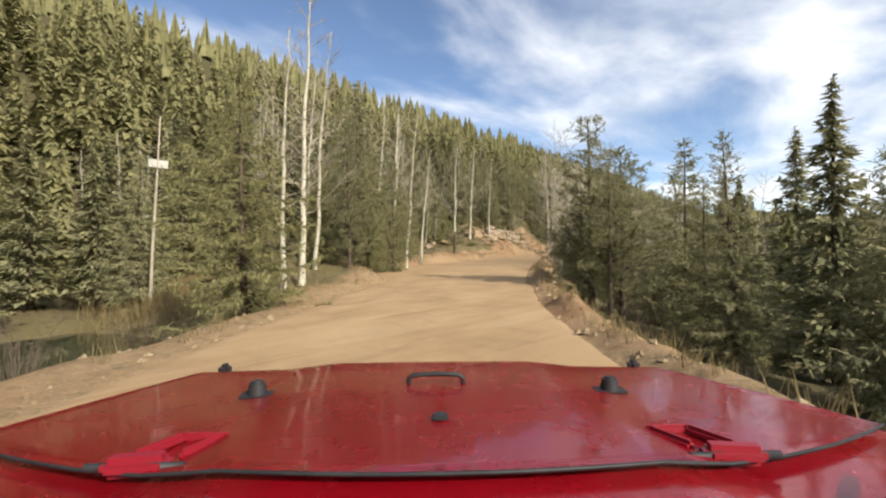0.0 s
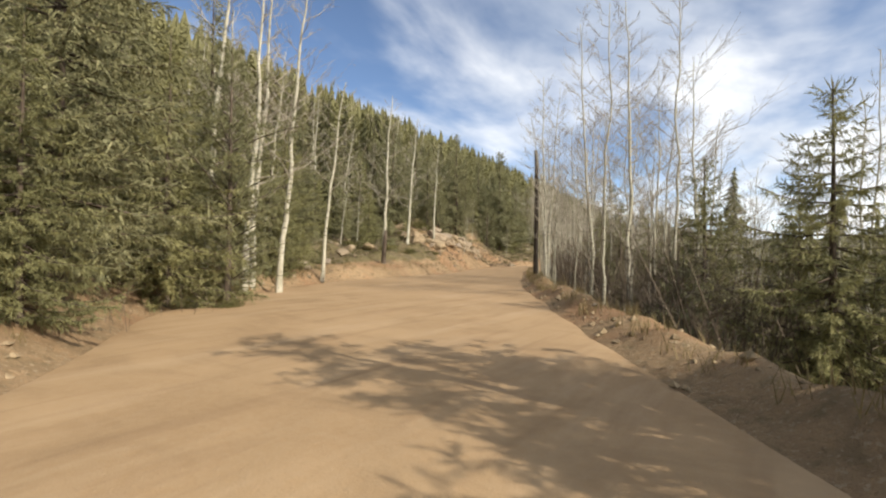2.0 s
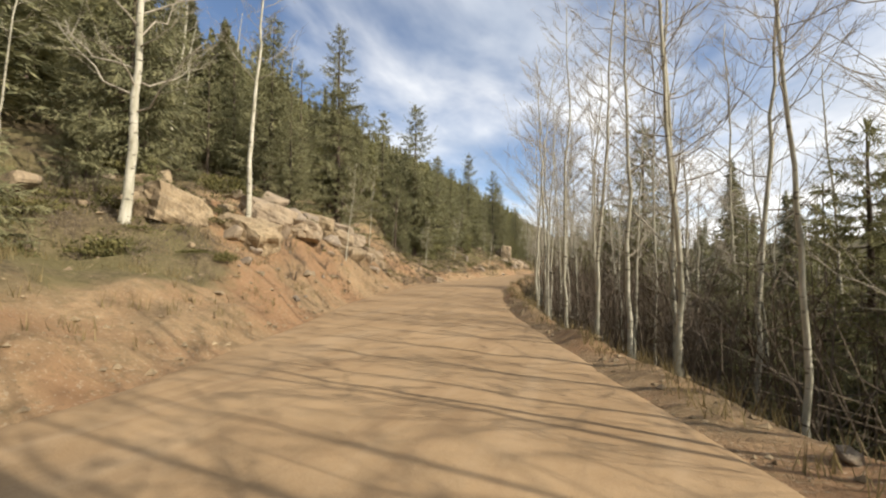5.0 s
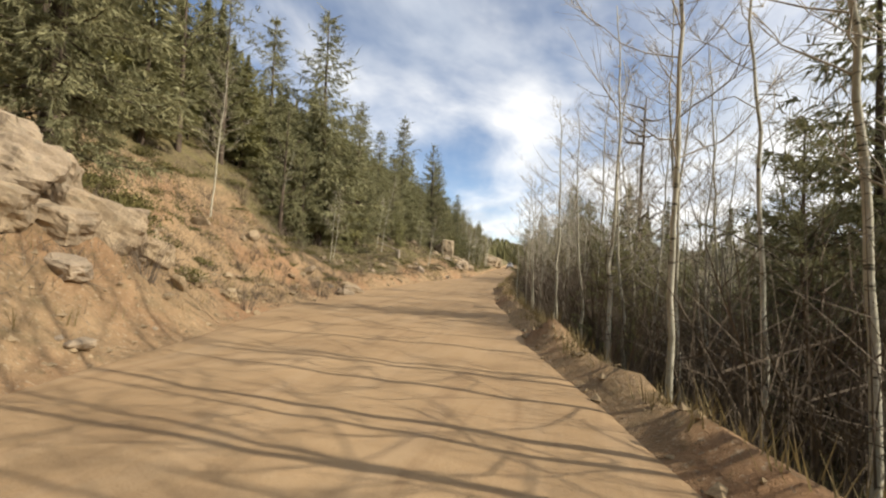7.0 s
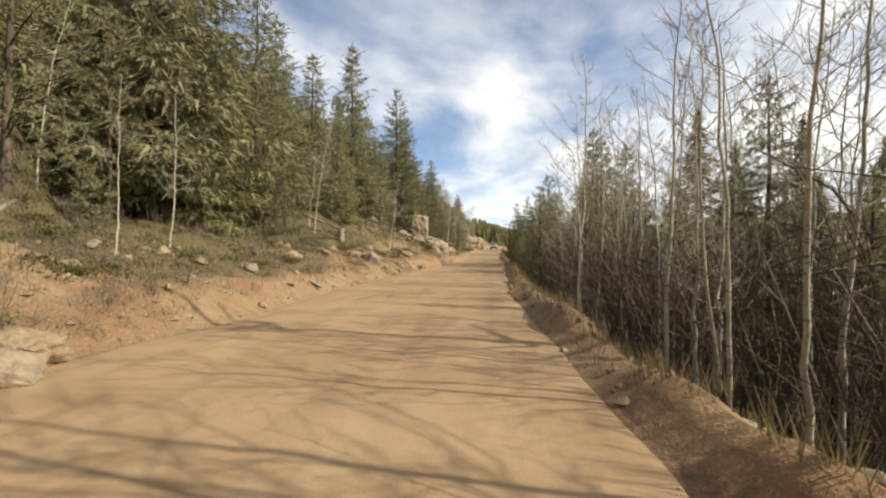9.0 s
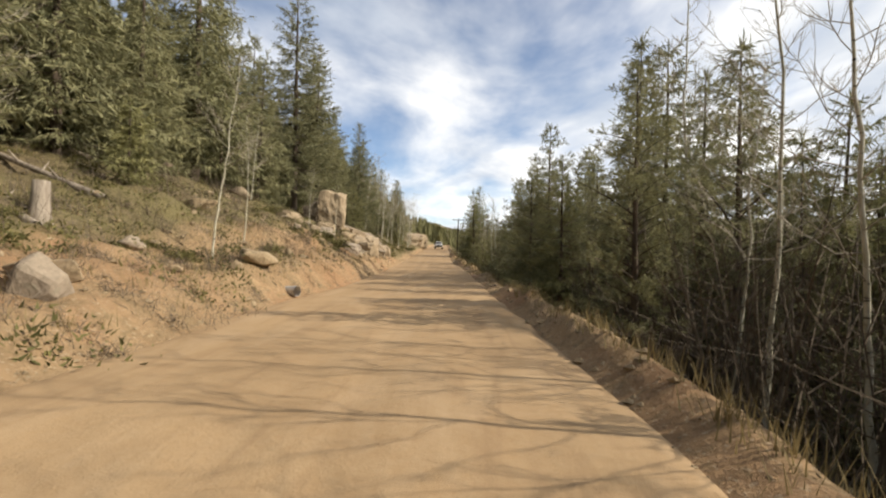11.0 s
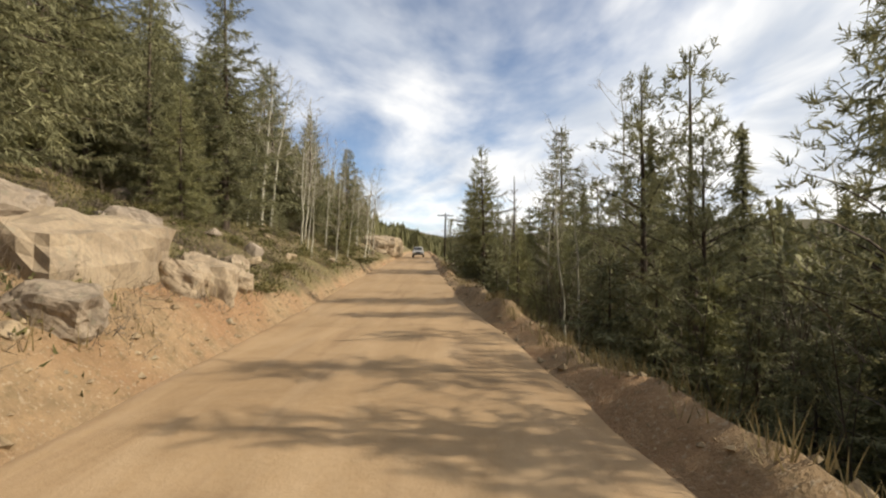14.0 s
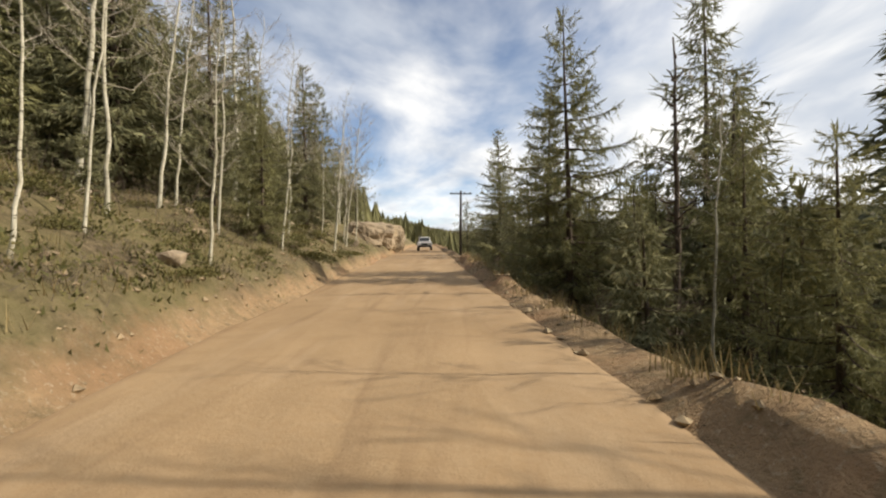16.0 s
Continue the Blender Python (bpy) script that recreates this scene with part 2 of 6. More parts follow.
class Tubes:
    """Collects tapered tubes into one mesh."""

    def __init__(self):
        self.v, self.f = [], []

    def add(self, pts, radii, sides=6):
        pts = np.asarray(pts, float)
        n = len(pts)
        along = np.gradient(pts, axis=0)
        along /= np.linalg.norm(along, axis=1)[:, None] + 1e-9
        ref = np.array([0.31, 0.95, 0.05]) if abs(along[0][2]) > 0.8 else np.array([0.0, 0.0, 1.0])
        a = np.cross(along, ref)
        a /= np.linalg.norm(a, axis=1)[:, None] + 1e-9
        b = np.cross(along, a)
        start = len(self.v)
        ang = np.linspace(0, 2 * np.pi, sides, endpoint=False)
        for k in range(n):
            for g in ang:
                self.v.append(pts[k] + radii[k] * (np.cos(g) * a[k] + np.sin(g) * b[k]))
        for k in range(n - 1):
            for j in range(sides):
                j2 = (j + 1) % sides
                self.f.append((start + k * sides + j, start + k * sides + j2, start + (k + 1) * sides + j2, start + (k + 1) * sides + j))
        if sides > 3:
            self.f.append(tuple(start + (n - 1) * sides + j for j in range(sides)))
        return self

    def mesh(self, name, material, smooth=True):
        return mesh_of(name, self.v, self.f, material, smooth)


# ---- the lie of the land ----
_py = np.array([r[2] for r in PATH])
_px = np.array([r[1] for r in PATH])
LINE_Y = np.concatenate([np.arange(-90, 0, 2.0), np.arange(0, 150, 1.0), np.arange(150, 420, 3.0), np.arange(420, 2600, 60.0)])
_lead = 12.35 + (3.67 - LINE_Y) * 0.93
_tail = -32.06 - (LINE_Y - 147.39) * 0.052 - np.clip(LINE_Y - 300, 0, None) ** 2 * 0.0006
_raw = np.where(LINE_Y < 3.67, _lead, np.where(LINE_Y > 147.39, _tail, np.interp(LINE_Y, _py, _px)))
_k = np.exp(-0.5 * (np.arange(-9, 10) / 3.5) ** 2)
_fine_y = np.arange(-90, 420, 1.0)
_fine = np.interp(_fine_y, LINE_Y, _raw)
_pad = np.pad(_fine, 9, mode="reflect", reflect_type="odd")
_fine = np.convolve(_pad, _k / _k.sum(), "valid")


def line_x(y):
    """The x of the driven line at y."""
    y = np.asarray(y, float)
    return np.where(y < 418, np.interp(y, _fine_y, _fine), -32.06 - (y - 147.39) * 0.052 - 120.0 ** 2 * 0.0006)


def line_at(y):
    """Point and right-hand normal of the driven line."""
    x = line_x(y)
    slope = (line_x(np.asarray(y) + 2.0) - line_x(np.asarray(y) - 2.0)) / 4.0
    n = np.sqrt(1 + slope ** 2)
    return x, 1 / n, -slope / n


def smooth(a, b, x):
    u = np.clip((np.asarray(x, float) - a) / (b - a), 0, 1)
    return u * u * (3 - 2 * u)


def side_of(x, y):
    """Along (as y on the line) and across (right positive) for a place."""
    foot = np.asarray(y, float).copy()
    for _ in range(12):
        lx, nx, ny = line_at(foot)
        back = (np.asarray(x) - lx) * -ny + (np.asarray(y) - foot) * nx
        foot = foot + np.clip(back * nx * 0.8, -30, 30)
        foot = np.clip(foot, -90, 2500)
    lx, nx, ny = line_at(foot)
    return foot, (np.asarray(x) - lx) * nx + (np.asarray(y) - foot) * ny


_lattice = np.random.default_rng(3).uniform(-1, 1, (256, 256))


def lumps(x, y, s, k=0):
    """Value noise of cell size s, about -1 to 1."""
    u, v = np.asarray(x, float) / s + 17.3 * k + 1000, np.asarray(y, float) / s + 9.1 * k + 1000
    i, j = np.floor(u).astype(int), np.floor(v).astype(int)
    a, b = u - i, v - j
    a, b = a * a * (3 - 2 * a), b * b * (3 - 2 * b)
    g = lambda p, q: _lattice[p % 256, q % 256]
    return (g(i, j) * (1 - a) + g(i + 1, j) * a) * (1 - b) + (g(i, j + 1) * (1 - a) + g(i + 1, j + 1) * a) * b


def wave(x, y, s, k=0.0):
    """Cheap smooth noise, about -1 to 1."""
    return (np.sin(x * 1.3 / s + 1.7 * np.sin(y * 0.9 / s + k) + k) + np.sin(y * 1.1 / s - 1.3 * np.sin(x * 0.7 / s + 2 * k)) + np.sin((x + y) * 2.1 / s + k * 3) * 0.5) / 2.5


def road_left(y):
    """How far left of the driven line the road reaches."""
    return 4.3 + 4.2 * smooth(20, 30, y) * (1 - smooth(40, 52, y)) + 0.5 * smooth(58, 66, y) * (1 - smooth(100, 112, y)) + 0.8 * smooth(72, 78, y) * (1 - smooth(86, 92, y)) - 0.75 * smooth(113, 121, y) + 0.12 * lumps(y, 0 * np.asarray(y, float), 5.0, 9)


def road_right(y):
    return 2.7 - 0.85 * smooth(46, 62, y) + 0.2 * smooth(98, 112, y) * (1 - smooth(126, 140, y)) + 0.1 * smooth(128, 146, y) + 0.14 * lumps(y, 0 * np.asarray(y, float), 7.0, 2) + 0.07 * lumps(y, 0 * np.asarray(y, float), 2.3, 11)


def berm_width(y):
    return 0.85 + 0.5 * smooth(16, 28, y) * (1 - smooth(42, 56, y)) - 0.05 * smooth(46, 60, y)


def road_z(y):
    return 0.02 * np.clip(np.asarray(y, float) - 148, 0, None) * (1 - smooth(200, 420, y) * 0.4)


def land(y, d, x, yy):
    """Height of the ground at y along and d across; x, yy: the place itself, for the roughness."""
    y, d = np.asarray(y, float), np.asarray(d, float)
    left = np.clip(-d - road_left(y), 0, None)
    right = np.clip(d - road_right(y), 0, None)
    # left: a ditch at first, then a lay-by, then a cut bank below the wooded hill
    dip = 1 - smooth(10, 26, y - 0.8 * np.clip(left - 5, 0, 20))
    low = -1.5 * smooth(0.8, 4.5, left) + 0.05 * np.clip(left - 10, 0, 26) + 0.64 * np.clip(left - 36, 0, None)
    bank = 0.35 * smooth(0.0, 1.0, left) + 0.27 * np.clip(left, 0, 14) + 0.56 * np.clip(left - 14, 0, None)
    cut = smooth(54, 64, y) * (1 - smooth(72, 79, y))
    cone = smooth(72, 79, y) * (1 - smooth(85, 92, y - 1.3 * np.clip(left - 5, 0, 10)))
    bank = bank + cut * (1.5 * smooth(0.3, 4.2, left) + 0.14 * np.clip(left, 0, 12)) + cone * (1.6 * smooth(1.3, 4.6, left) - 0.2 * smooth(0.0, 1.0, left) - 0.08 * np.clip(left, 0, 4) + 0.44 * np.clip(left - 5.5, 0, 9))
    ledge = 0.42 * smooth(0.0, 0.8, left) + 0.56 * np.clip(left, 0, 3.2) + 0.40 * np.clip(left - 3.2, 0, 10.8) + 0.56 * np.clip(left - 14, 0, None)
    late = smooth(106, 120, y)
    bank = (1 - late) * bank + late * ledge
    cut = cut + cone
    hill = dip * low + (1 - dip) * bank
    top = 82 - 8 * smooth(60, 200, y) - 62 * smooth(215, 400, y) + 6 * wave(x, yy, 60, 1.0)
    hill = np.where(hill > top * 0.72, top * 0.72 + (top * 0.28) * np.tanh((hill - top * 0.72) / (top * 0.28)), hill)
    # right: a graded berm, then the slope down into the wood and the valley
    wide = berm_width(y)
    berm = (0.30 + 0.02 * smooth(46, 62, y)) * np.exp(-(((right - 0.62 * wide) / (0.42 * wide)) ** 2)) * (0.8 + 0.9 * lumps(x, yy, 2.7, 4) + 0.5 * lumps(x, yy, 0.9, 5))
    fall = -0.75 * np.clip(right - wide, 0, 1.4) - 0.34 * np.clip(right - wide - 1.4, 0, 11) - 0.2 * np.clip(right - 14, 0, 90) + 0.075 * np.clip(right - 350, 0, 900)
    z = road_z(y) + np.where(d < 0, hill, berm + fall)
    off = np.clip(np.maximum(left - 0.4, right - 0.6), 0, None)
    z = z + smooth(0, 2.0, off) * (0.26 * lumps(x, yy, 2.4, 1) + 0.15 * lumps(x, yy, 1.0, 2) + 0.08 * lumps(x, yy, 0.45, 3)) + smooth(6, 30, off) * 1.2 * wave(x, yy, 16, 0.2)
    z = z + cut * smooth(0.4, 1.6, left) * (1 - smooth(12, 20, left)) * (0.24 * lumps(x, yy, 1.7, 7) + 0.17 * np.abs(lumps(x, yy, 0.8, 8)))
    z = z + smooth(40, 56, y) * smooth(0.3, 1.4, left) * (1 - smooth(9, 16, left)) * (0.16 * lumps(x, yy, 1.3, 12) + 0.15 * np.abs(lumps(x, yy, 0.75, 13)) - 0.06)
    z = z + 0.03 * smooth(0.0, 0.4, np.maximum(left, right)) * lumps(x, yy, 0.5, 6)
    # a hump under the tall boulder
    z = z + 0.25 * np.exp(-(((x + 38.5) / 2.0) ** 2) - (((yy - 132.8) / 2.2) ** 2))
    # a pool in the ditch by the start
    z = z - 0.95 * np.exp(-(((x + 6.2) / 6.0) ** 2) - (((yy - 6.6) / 4.5) ** 2)) * smooth(1.0, 3.5, left)
    z = z + smooth(420, 900, y) * 22 + smooth(900, 2500, y) * 60
    return z


def height(x, y):
    foot, d = side_of(x, y)
    return float(land(foot, d, np.float64(x), np.float64(y)))


def at(y, d):
    """A place on the ground from y along and d across."""
    lx, nx, ny = line_at(y)
    x, yy = float(lx + nx * d), float(y + ny * d)
    return x, yy, float(land(y, d, x, yy))


def make_ground_sheet():
    ys = np.concatenate([np.arange(-90, -10, 2.0), np.arange(-10, 160, 0.45), np.arange(160, 240, 1.2), np.arange(240, 420, 4.0), np.linspace(420, 2500, 40)])
    inner = np.concatenate([np.arange(-22, -10, 0.5), np.arange(-10, 9, 0.25), np.arange(9, 22, 0.6)])
    ds = np.concatenate([-np.geomspace(2200, 22.6, 46), inner, np.geomspace(22.6, 2200, 40)])
    Y, D = np.meshgrid(ys, ds, indexing="ij")
    lx, nx, ny = line_at(Y)
    near = np.clip(D, -60, 40)
    # past the near strip the sheet runs straight out, so that the inner side of the bend does not fold
    X = lx + nx * near + (D - near)
    W = Y + ny * near + np.where(D - near < 0, (D - near) * 0.25, 0)
    Z = land(Y, D, X, W)
    # the road lies in a shallow bed
    bed = smooth(-road_left(Y) - 0.15, -road_left(Y) + 0.5, D) * (1 - smooth(road_right(Y) - 0.5, road_right(Y) + 0.15, D)) * (Y < 400)
    Z = Z - 0.12 * bed
    me = bpy.data.meshes.new("ground")
    n, m = Y.shape
    co = np.stack([X, W, Z], -1).reshape(-1, 3)
    i = np.arange(n * m).reshape(n, m)
    quads = np.stack([i[:-1, :-1], i[:-1, 1:], i[1:, 1:], i[1:, :-1]], -1).reshape(-1, 4)
    me.vertices.add(len(co))
    me.vertices.foreach_set("co", co.ravel())
    me.loops.add(quads.size)
    me.loops.foreach_set("vertex_index", quads.ravel())
    me.polygons.add(len(quads))
    me.polygons.foreach_set("loop_start", np.arange(0, quads.size, 4))
    me.polygons.foreach_set("loop_total", np.full(len(quads), 4))
    me.polygons.foreach_set("use_smooth", np.ones(len(quads), bool))
    left = np.clip(-D - road_left(Y), 0, None)
    right = np.clip(D - road_right(Y), 0, None)
    bare = -1.25 * smooth(139, 146, Y) + smooth(56, 64, Y) * (1 - smooth(86, 94, Y)) * 5.5 + 3.4 * smooth(73, 79, Y) * (1 - smooth(87, 92, Y - 1.3 * np.clip(left - 5, 0, 10))) + 2.2 * smooth(100, 110, Y) * (1 - smooth(132, 142, Y)) + 1.2 * smooth(26, 36, Y) * (1 - smooth(52, 58, Y))
    soil = np.where(D < 0, 1 - smooth(0.75 + 0.7 * bare, 2.4 + bare * 1.2, left), 1.0 - 0.1 * smooth(0.1, 0.5, right) - 1.1 * smooth(0.85 * berm_width(Y), berm_width(Y) + 0.7, right))
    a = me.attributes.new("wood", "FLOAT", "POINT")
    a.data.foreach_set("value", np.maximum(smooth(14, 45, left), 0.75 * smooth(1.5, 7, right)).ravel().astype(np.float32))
    a = me.attributes.new("soil", "FLOAT", "POINT")
    a.data.foreach_set("value", soil.ravel().astype(np.float32))
    me.materials.append(GROUND)
    me.update(calc_edges=True)
    return tagged(new("ground", me), "brown forest floor with bare tan soil along the road cut", "ground", kind="structure")


def make_road_strip():
    ys = np.concatenate([np.arange(-85, -5, 1.0), np.arange(-5, 175, 0.3), np.arange(175, 400, 1.5)])
    us = np.linspace(0, 1, 44)
    Y, U = np.meshgrid(ys, us, indexing="ij")
    D = -road_left(Y) - 0.25 + U * (road_left(Y) + road_right(Y) + 0.5)
    lx, nx, ny = line_at(Y)
    X, W = lx + nx * D, Y + ny * D
    edge = np.minimum(D + road_left(Y) + 0.25, road_right(Y) + 0.25 - D)
    Z = road_z(Y) + 0.03 * (1 - ((D + 0.9) / 4.0) ** 2) + 0.012 * wave(X, W, 0.55, 1.4) + 0.018 * wave(X, W, 2.6, 0.3)
    ruts = sum(np.exp(-(((D - c) / 0.28) ** 2)) for c in (-3.1, -1.6, -0.75, 0.75))
    Z = Z - 0.022 * ruts * (0.7 + 0.3 * wave(X, W, 3.0, 2.2))
    Z = Z - 0.09 * (1 - smooth(0.0, 0.4, edge))
    n, m = Y.shape
    i = np.arange(n * m).reshape(n, m)
    quads = np.stack([i[:-1, :-1], i[:-1, 1:], i[1:, 1:], i[1:, :-1]], -1).reshape(-1, 4)
    me = mesh_of("road", np.stack([X, W, Z], -1).reshape(-1, 3).tolist(), quads.tolist(), ROAD, True)
    return tagged(new("road", me), "graded pale tan dirt road with faint wheel ruts", "dirt road", kind="structure")


ground = make_ground_sheet()
road = make_road_strip()


# ---- trees ----
def sprigs(out, base, way, length, width, rng, droop=0.1):
    """A folded needle spray: two triangles along way."""
    way = way / (np.linalg.norm(way) + 1e-9)
    side = np.cross(way, (0, 0, 1.0))
    side /= np.linalg.norm(side) + 1e-9
    tilt = rng.uniform(-1.2, 1.2)
    side = side * math.cos(tilt) + np.array([0, 0, 1.0]) * math.sin(tilt)
    tip = base + way * length + np.array([0, 0, -droop * length])
    mid = base + way * length * 0.45 + np.array([0, 0, 0.04 * length])
    k = len(out[0])
    out[0].extend((base, mid + side * width, tip, mid - side * width))
    out[1].extend(((k, k + 1, k + 2), (k, k + 2, k + 3)))


def fan(out, base, way, length, width, rng, droop=0.1):
    """A twig set about with slim needle shoots."""
    way = way / (np.linalg.norm(way) + 1e-9)
    for k in range(8):
        along = 0.085 * k + 0.08 * rng.random()
        d = way + rng.normal(0, 0.55, 3)
        d = d / (np.linalg.norm(d) + 1e-9)
        w = np.cross(d, rng.normal(0, 1, 3))
        w = w / (np.linalg.norm(w) + 1e-9) * width * 0.85
        p = base + way * length * along
        i = len(out[0])
        out[0].extend((p + w, p - w, p + d * length * (0.50 - 0.25 * along) + np.array([0, 0, -droop * length * 0.6])))
        out[1].append((i, i + 1, i + 2))


def spray(out, base, way, length, width, rng, droop=0.1):
    """Seven slim blades, for trees farther off."""
    way = way / (np.linalg.norm(way) + 1e-9)
    for k in range(7):
        d = way + rng.normal(0, 0.5, 3)
        w = np.cross(d, rng.normal(0, 1, 3))
        w = w / (np.linalg.norm(w) + 1e-9) * width * 0.46
        i = len(out[0])
        p = base + way * length * 0.13 * k
        out[0].extend((p + w, p - w, p + d * length * 0.40 + np.array([0, 0, -droop * length])))
        out[1].append((i, i + 1, i + 2))


def spruce_meshes(name, tall, spread, rng, whorls=34, bare=0.08, ragged=0.25, material=None, tufted=False, fine=True, dense=1.0):
    """Trunk and crown of a conifer of that height, its foot at the origin."""
    trunk = Tubes()
    steps = np.linspace(0, 1, 12)
    sway = np.cumsum(rng.normal(0, 0.02, (12, 2)), 0) * tall * 0.05
    spine = np.stack([sway[:, 0], sway[:, 1], steps * tall - 0.3 * (steps == 0)], -1)
    r0 = tall * 0.0135
    trunk.add(spine, r0 * (1.02 - steps) + 0.012, 8)
    out = ([], [])
    for w in range(whorls):
        u = bare + (1 - bare) * ((w + rng.uniform(-0.3, 0.3)) / whorls)
        u = min(max(u, bare), 0.995)
        z = u * tall
        taper = (1 - u) ** (0.62 if tufted else 0.8)
        if tufted:
            taper *= 0.55 + 0.45 * min(1, (u - bare) / 0.3)
        elif u < bare + 0.08:
            taper *= 0.75
        reach = spread * taper + 0.10
        count = max(3, int((5.5 if not tufted else 4.0) * (0.55 + taper)))
        turn = rng.uniform(0, 6.28)
        for b in range(count):
            if rng.random() < 0.08:
                continue
            ang = turn + b * 6.283 / count + rng.normal(0, 0.25)
            length = reach * max(0.35, 1 + rng.normal(0, ragged))
            rise = (0.35 if tufted else 0.02) + 0.45 * u ** 2 + rng.normal(0, 0.1)
            flat = np.array([math.cos(ang), math.sin(ang), 0.0])
            foot = np.array([np.interp(u, steps, spine[:, 0]), np.interp(u, steps, spine[:, 1]), z])
            bend = -0.22 if not tufted else 0.12
            pts = [foot + flat * length * s + np.array([0, 0, length * (rise * s + bend * s * (1 - s) * 2 - (0.10 * s * s if not tufted else 0))]) for s in (0, 0.35, 0.7, 1.0)]
            if length > (0.9 if fine else 1.9):
                trunk.add(pts, [0.012 * length + 0.006, 0.009 * length + 0.004, 0.006 * length + 0.003, 0.003], 3)
            pts = np.array(pts)
            n = max(3, int(length * ((3.7 if fine else 2.2) if not tufted else (6.5 if fine else 2.1)) * dense) + 1)
            shoot = fan if fine else spray
            slim = (0.19 if fine else 0.55) / dense
            if tufted:
                for j in range(n):
                    s = 0.35 + 0.65 * (j + rng.random()) / n
                    c = np.array([np.interp(s, (0, 0.35, 0.7, 1.0), pts[:, q]) for q in range(3)])
                    c = c + rng.normal(0, 0.10 * length, 3) * np.array([1, 1, 0.7])
                    for _ in range(4):
                        d = rng.normal(0, 1, 3) + np.array([flat[0] * 0.7, flat[1] * 0.7, 0.7])
                        shoot(out, c, d, rng.uniform(0.18, 0.34) * (0.7 + 0.05 * tall), (0.055 + 0.004 * tall) * slim * 0.8, rng, 0.0)
            else:
                for j in range(n):
                    s = 0.16 + 0.8 * (j + rng.random() * 0.6) / n
                    c = np.array([np.interp(s, (0, 0.35, 0.7, 1.0), pts[:, q]) for q in range(3)])
                    if fine and s < 0.62 and rng.random() < 0.7:
                        fan(out, c, flat * 0.5 + rng.normal(0, 0.5, 3), 0.24 + 0.10 * length, 0.020, rng, 0.2)
                    for sgn in (-1, 1):
                        across = np.array([-flat[1], flat[0], 0]) * sgn
                        d = flat * rng.uniform(0.45, 0.9) + across * rng.uniform(0.5, 1.0) + np.array([0, 0, rng.uniform(-0.35, 0.12)])
                        shoot(out, c, d, ((0.26 + 0.17 * length * (1.05 - s)) if fine else (0.28 + 0.28 * length * (1.05 - s))) * rng.uniform(0.7, 1.25) / dense, (0.085 + 0.03 * length) * slim, rng, 0.22)
                    if rng.random() < 0.75:
                        shoot(out, c, flat * 0.6 + np.array([0, 0, -0.6 + rng.normal(0, 0.4)]), 0.28 + 0.1 * length, 0.09 * slim, rng, 0.2)
                if fine:
                    fan(out, pts[2], pts[3] - pts[2], 0.45 + 0.2 * length, 0.024, rng, 0.05)
                else:
                    spray(out, pts[2], pts[3] - pts[2], 0.5 + 0.25 * length, 0.05, rng, 0.05)
    for _ in range(8):
        sprigs(out, np.array([spine[-1][0], spine[-1][1], tall * 0.965]), np.array([rng.normal(0, 0.3), rng.normal(0, 0.3), 1.0]), tall * 0.035 + 0.2, 0.025, rng, 0.0)
    return trunk.mesh("trunk", BARK), mesh_of("crown", out[0], out[1], material or NEEDLE)


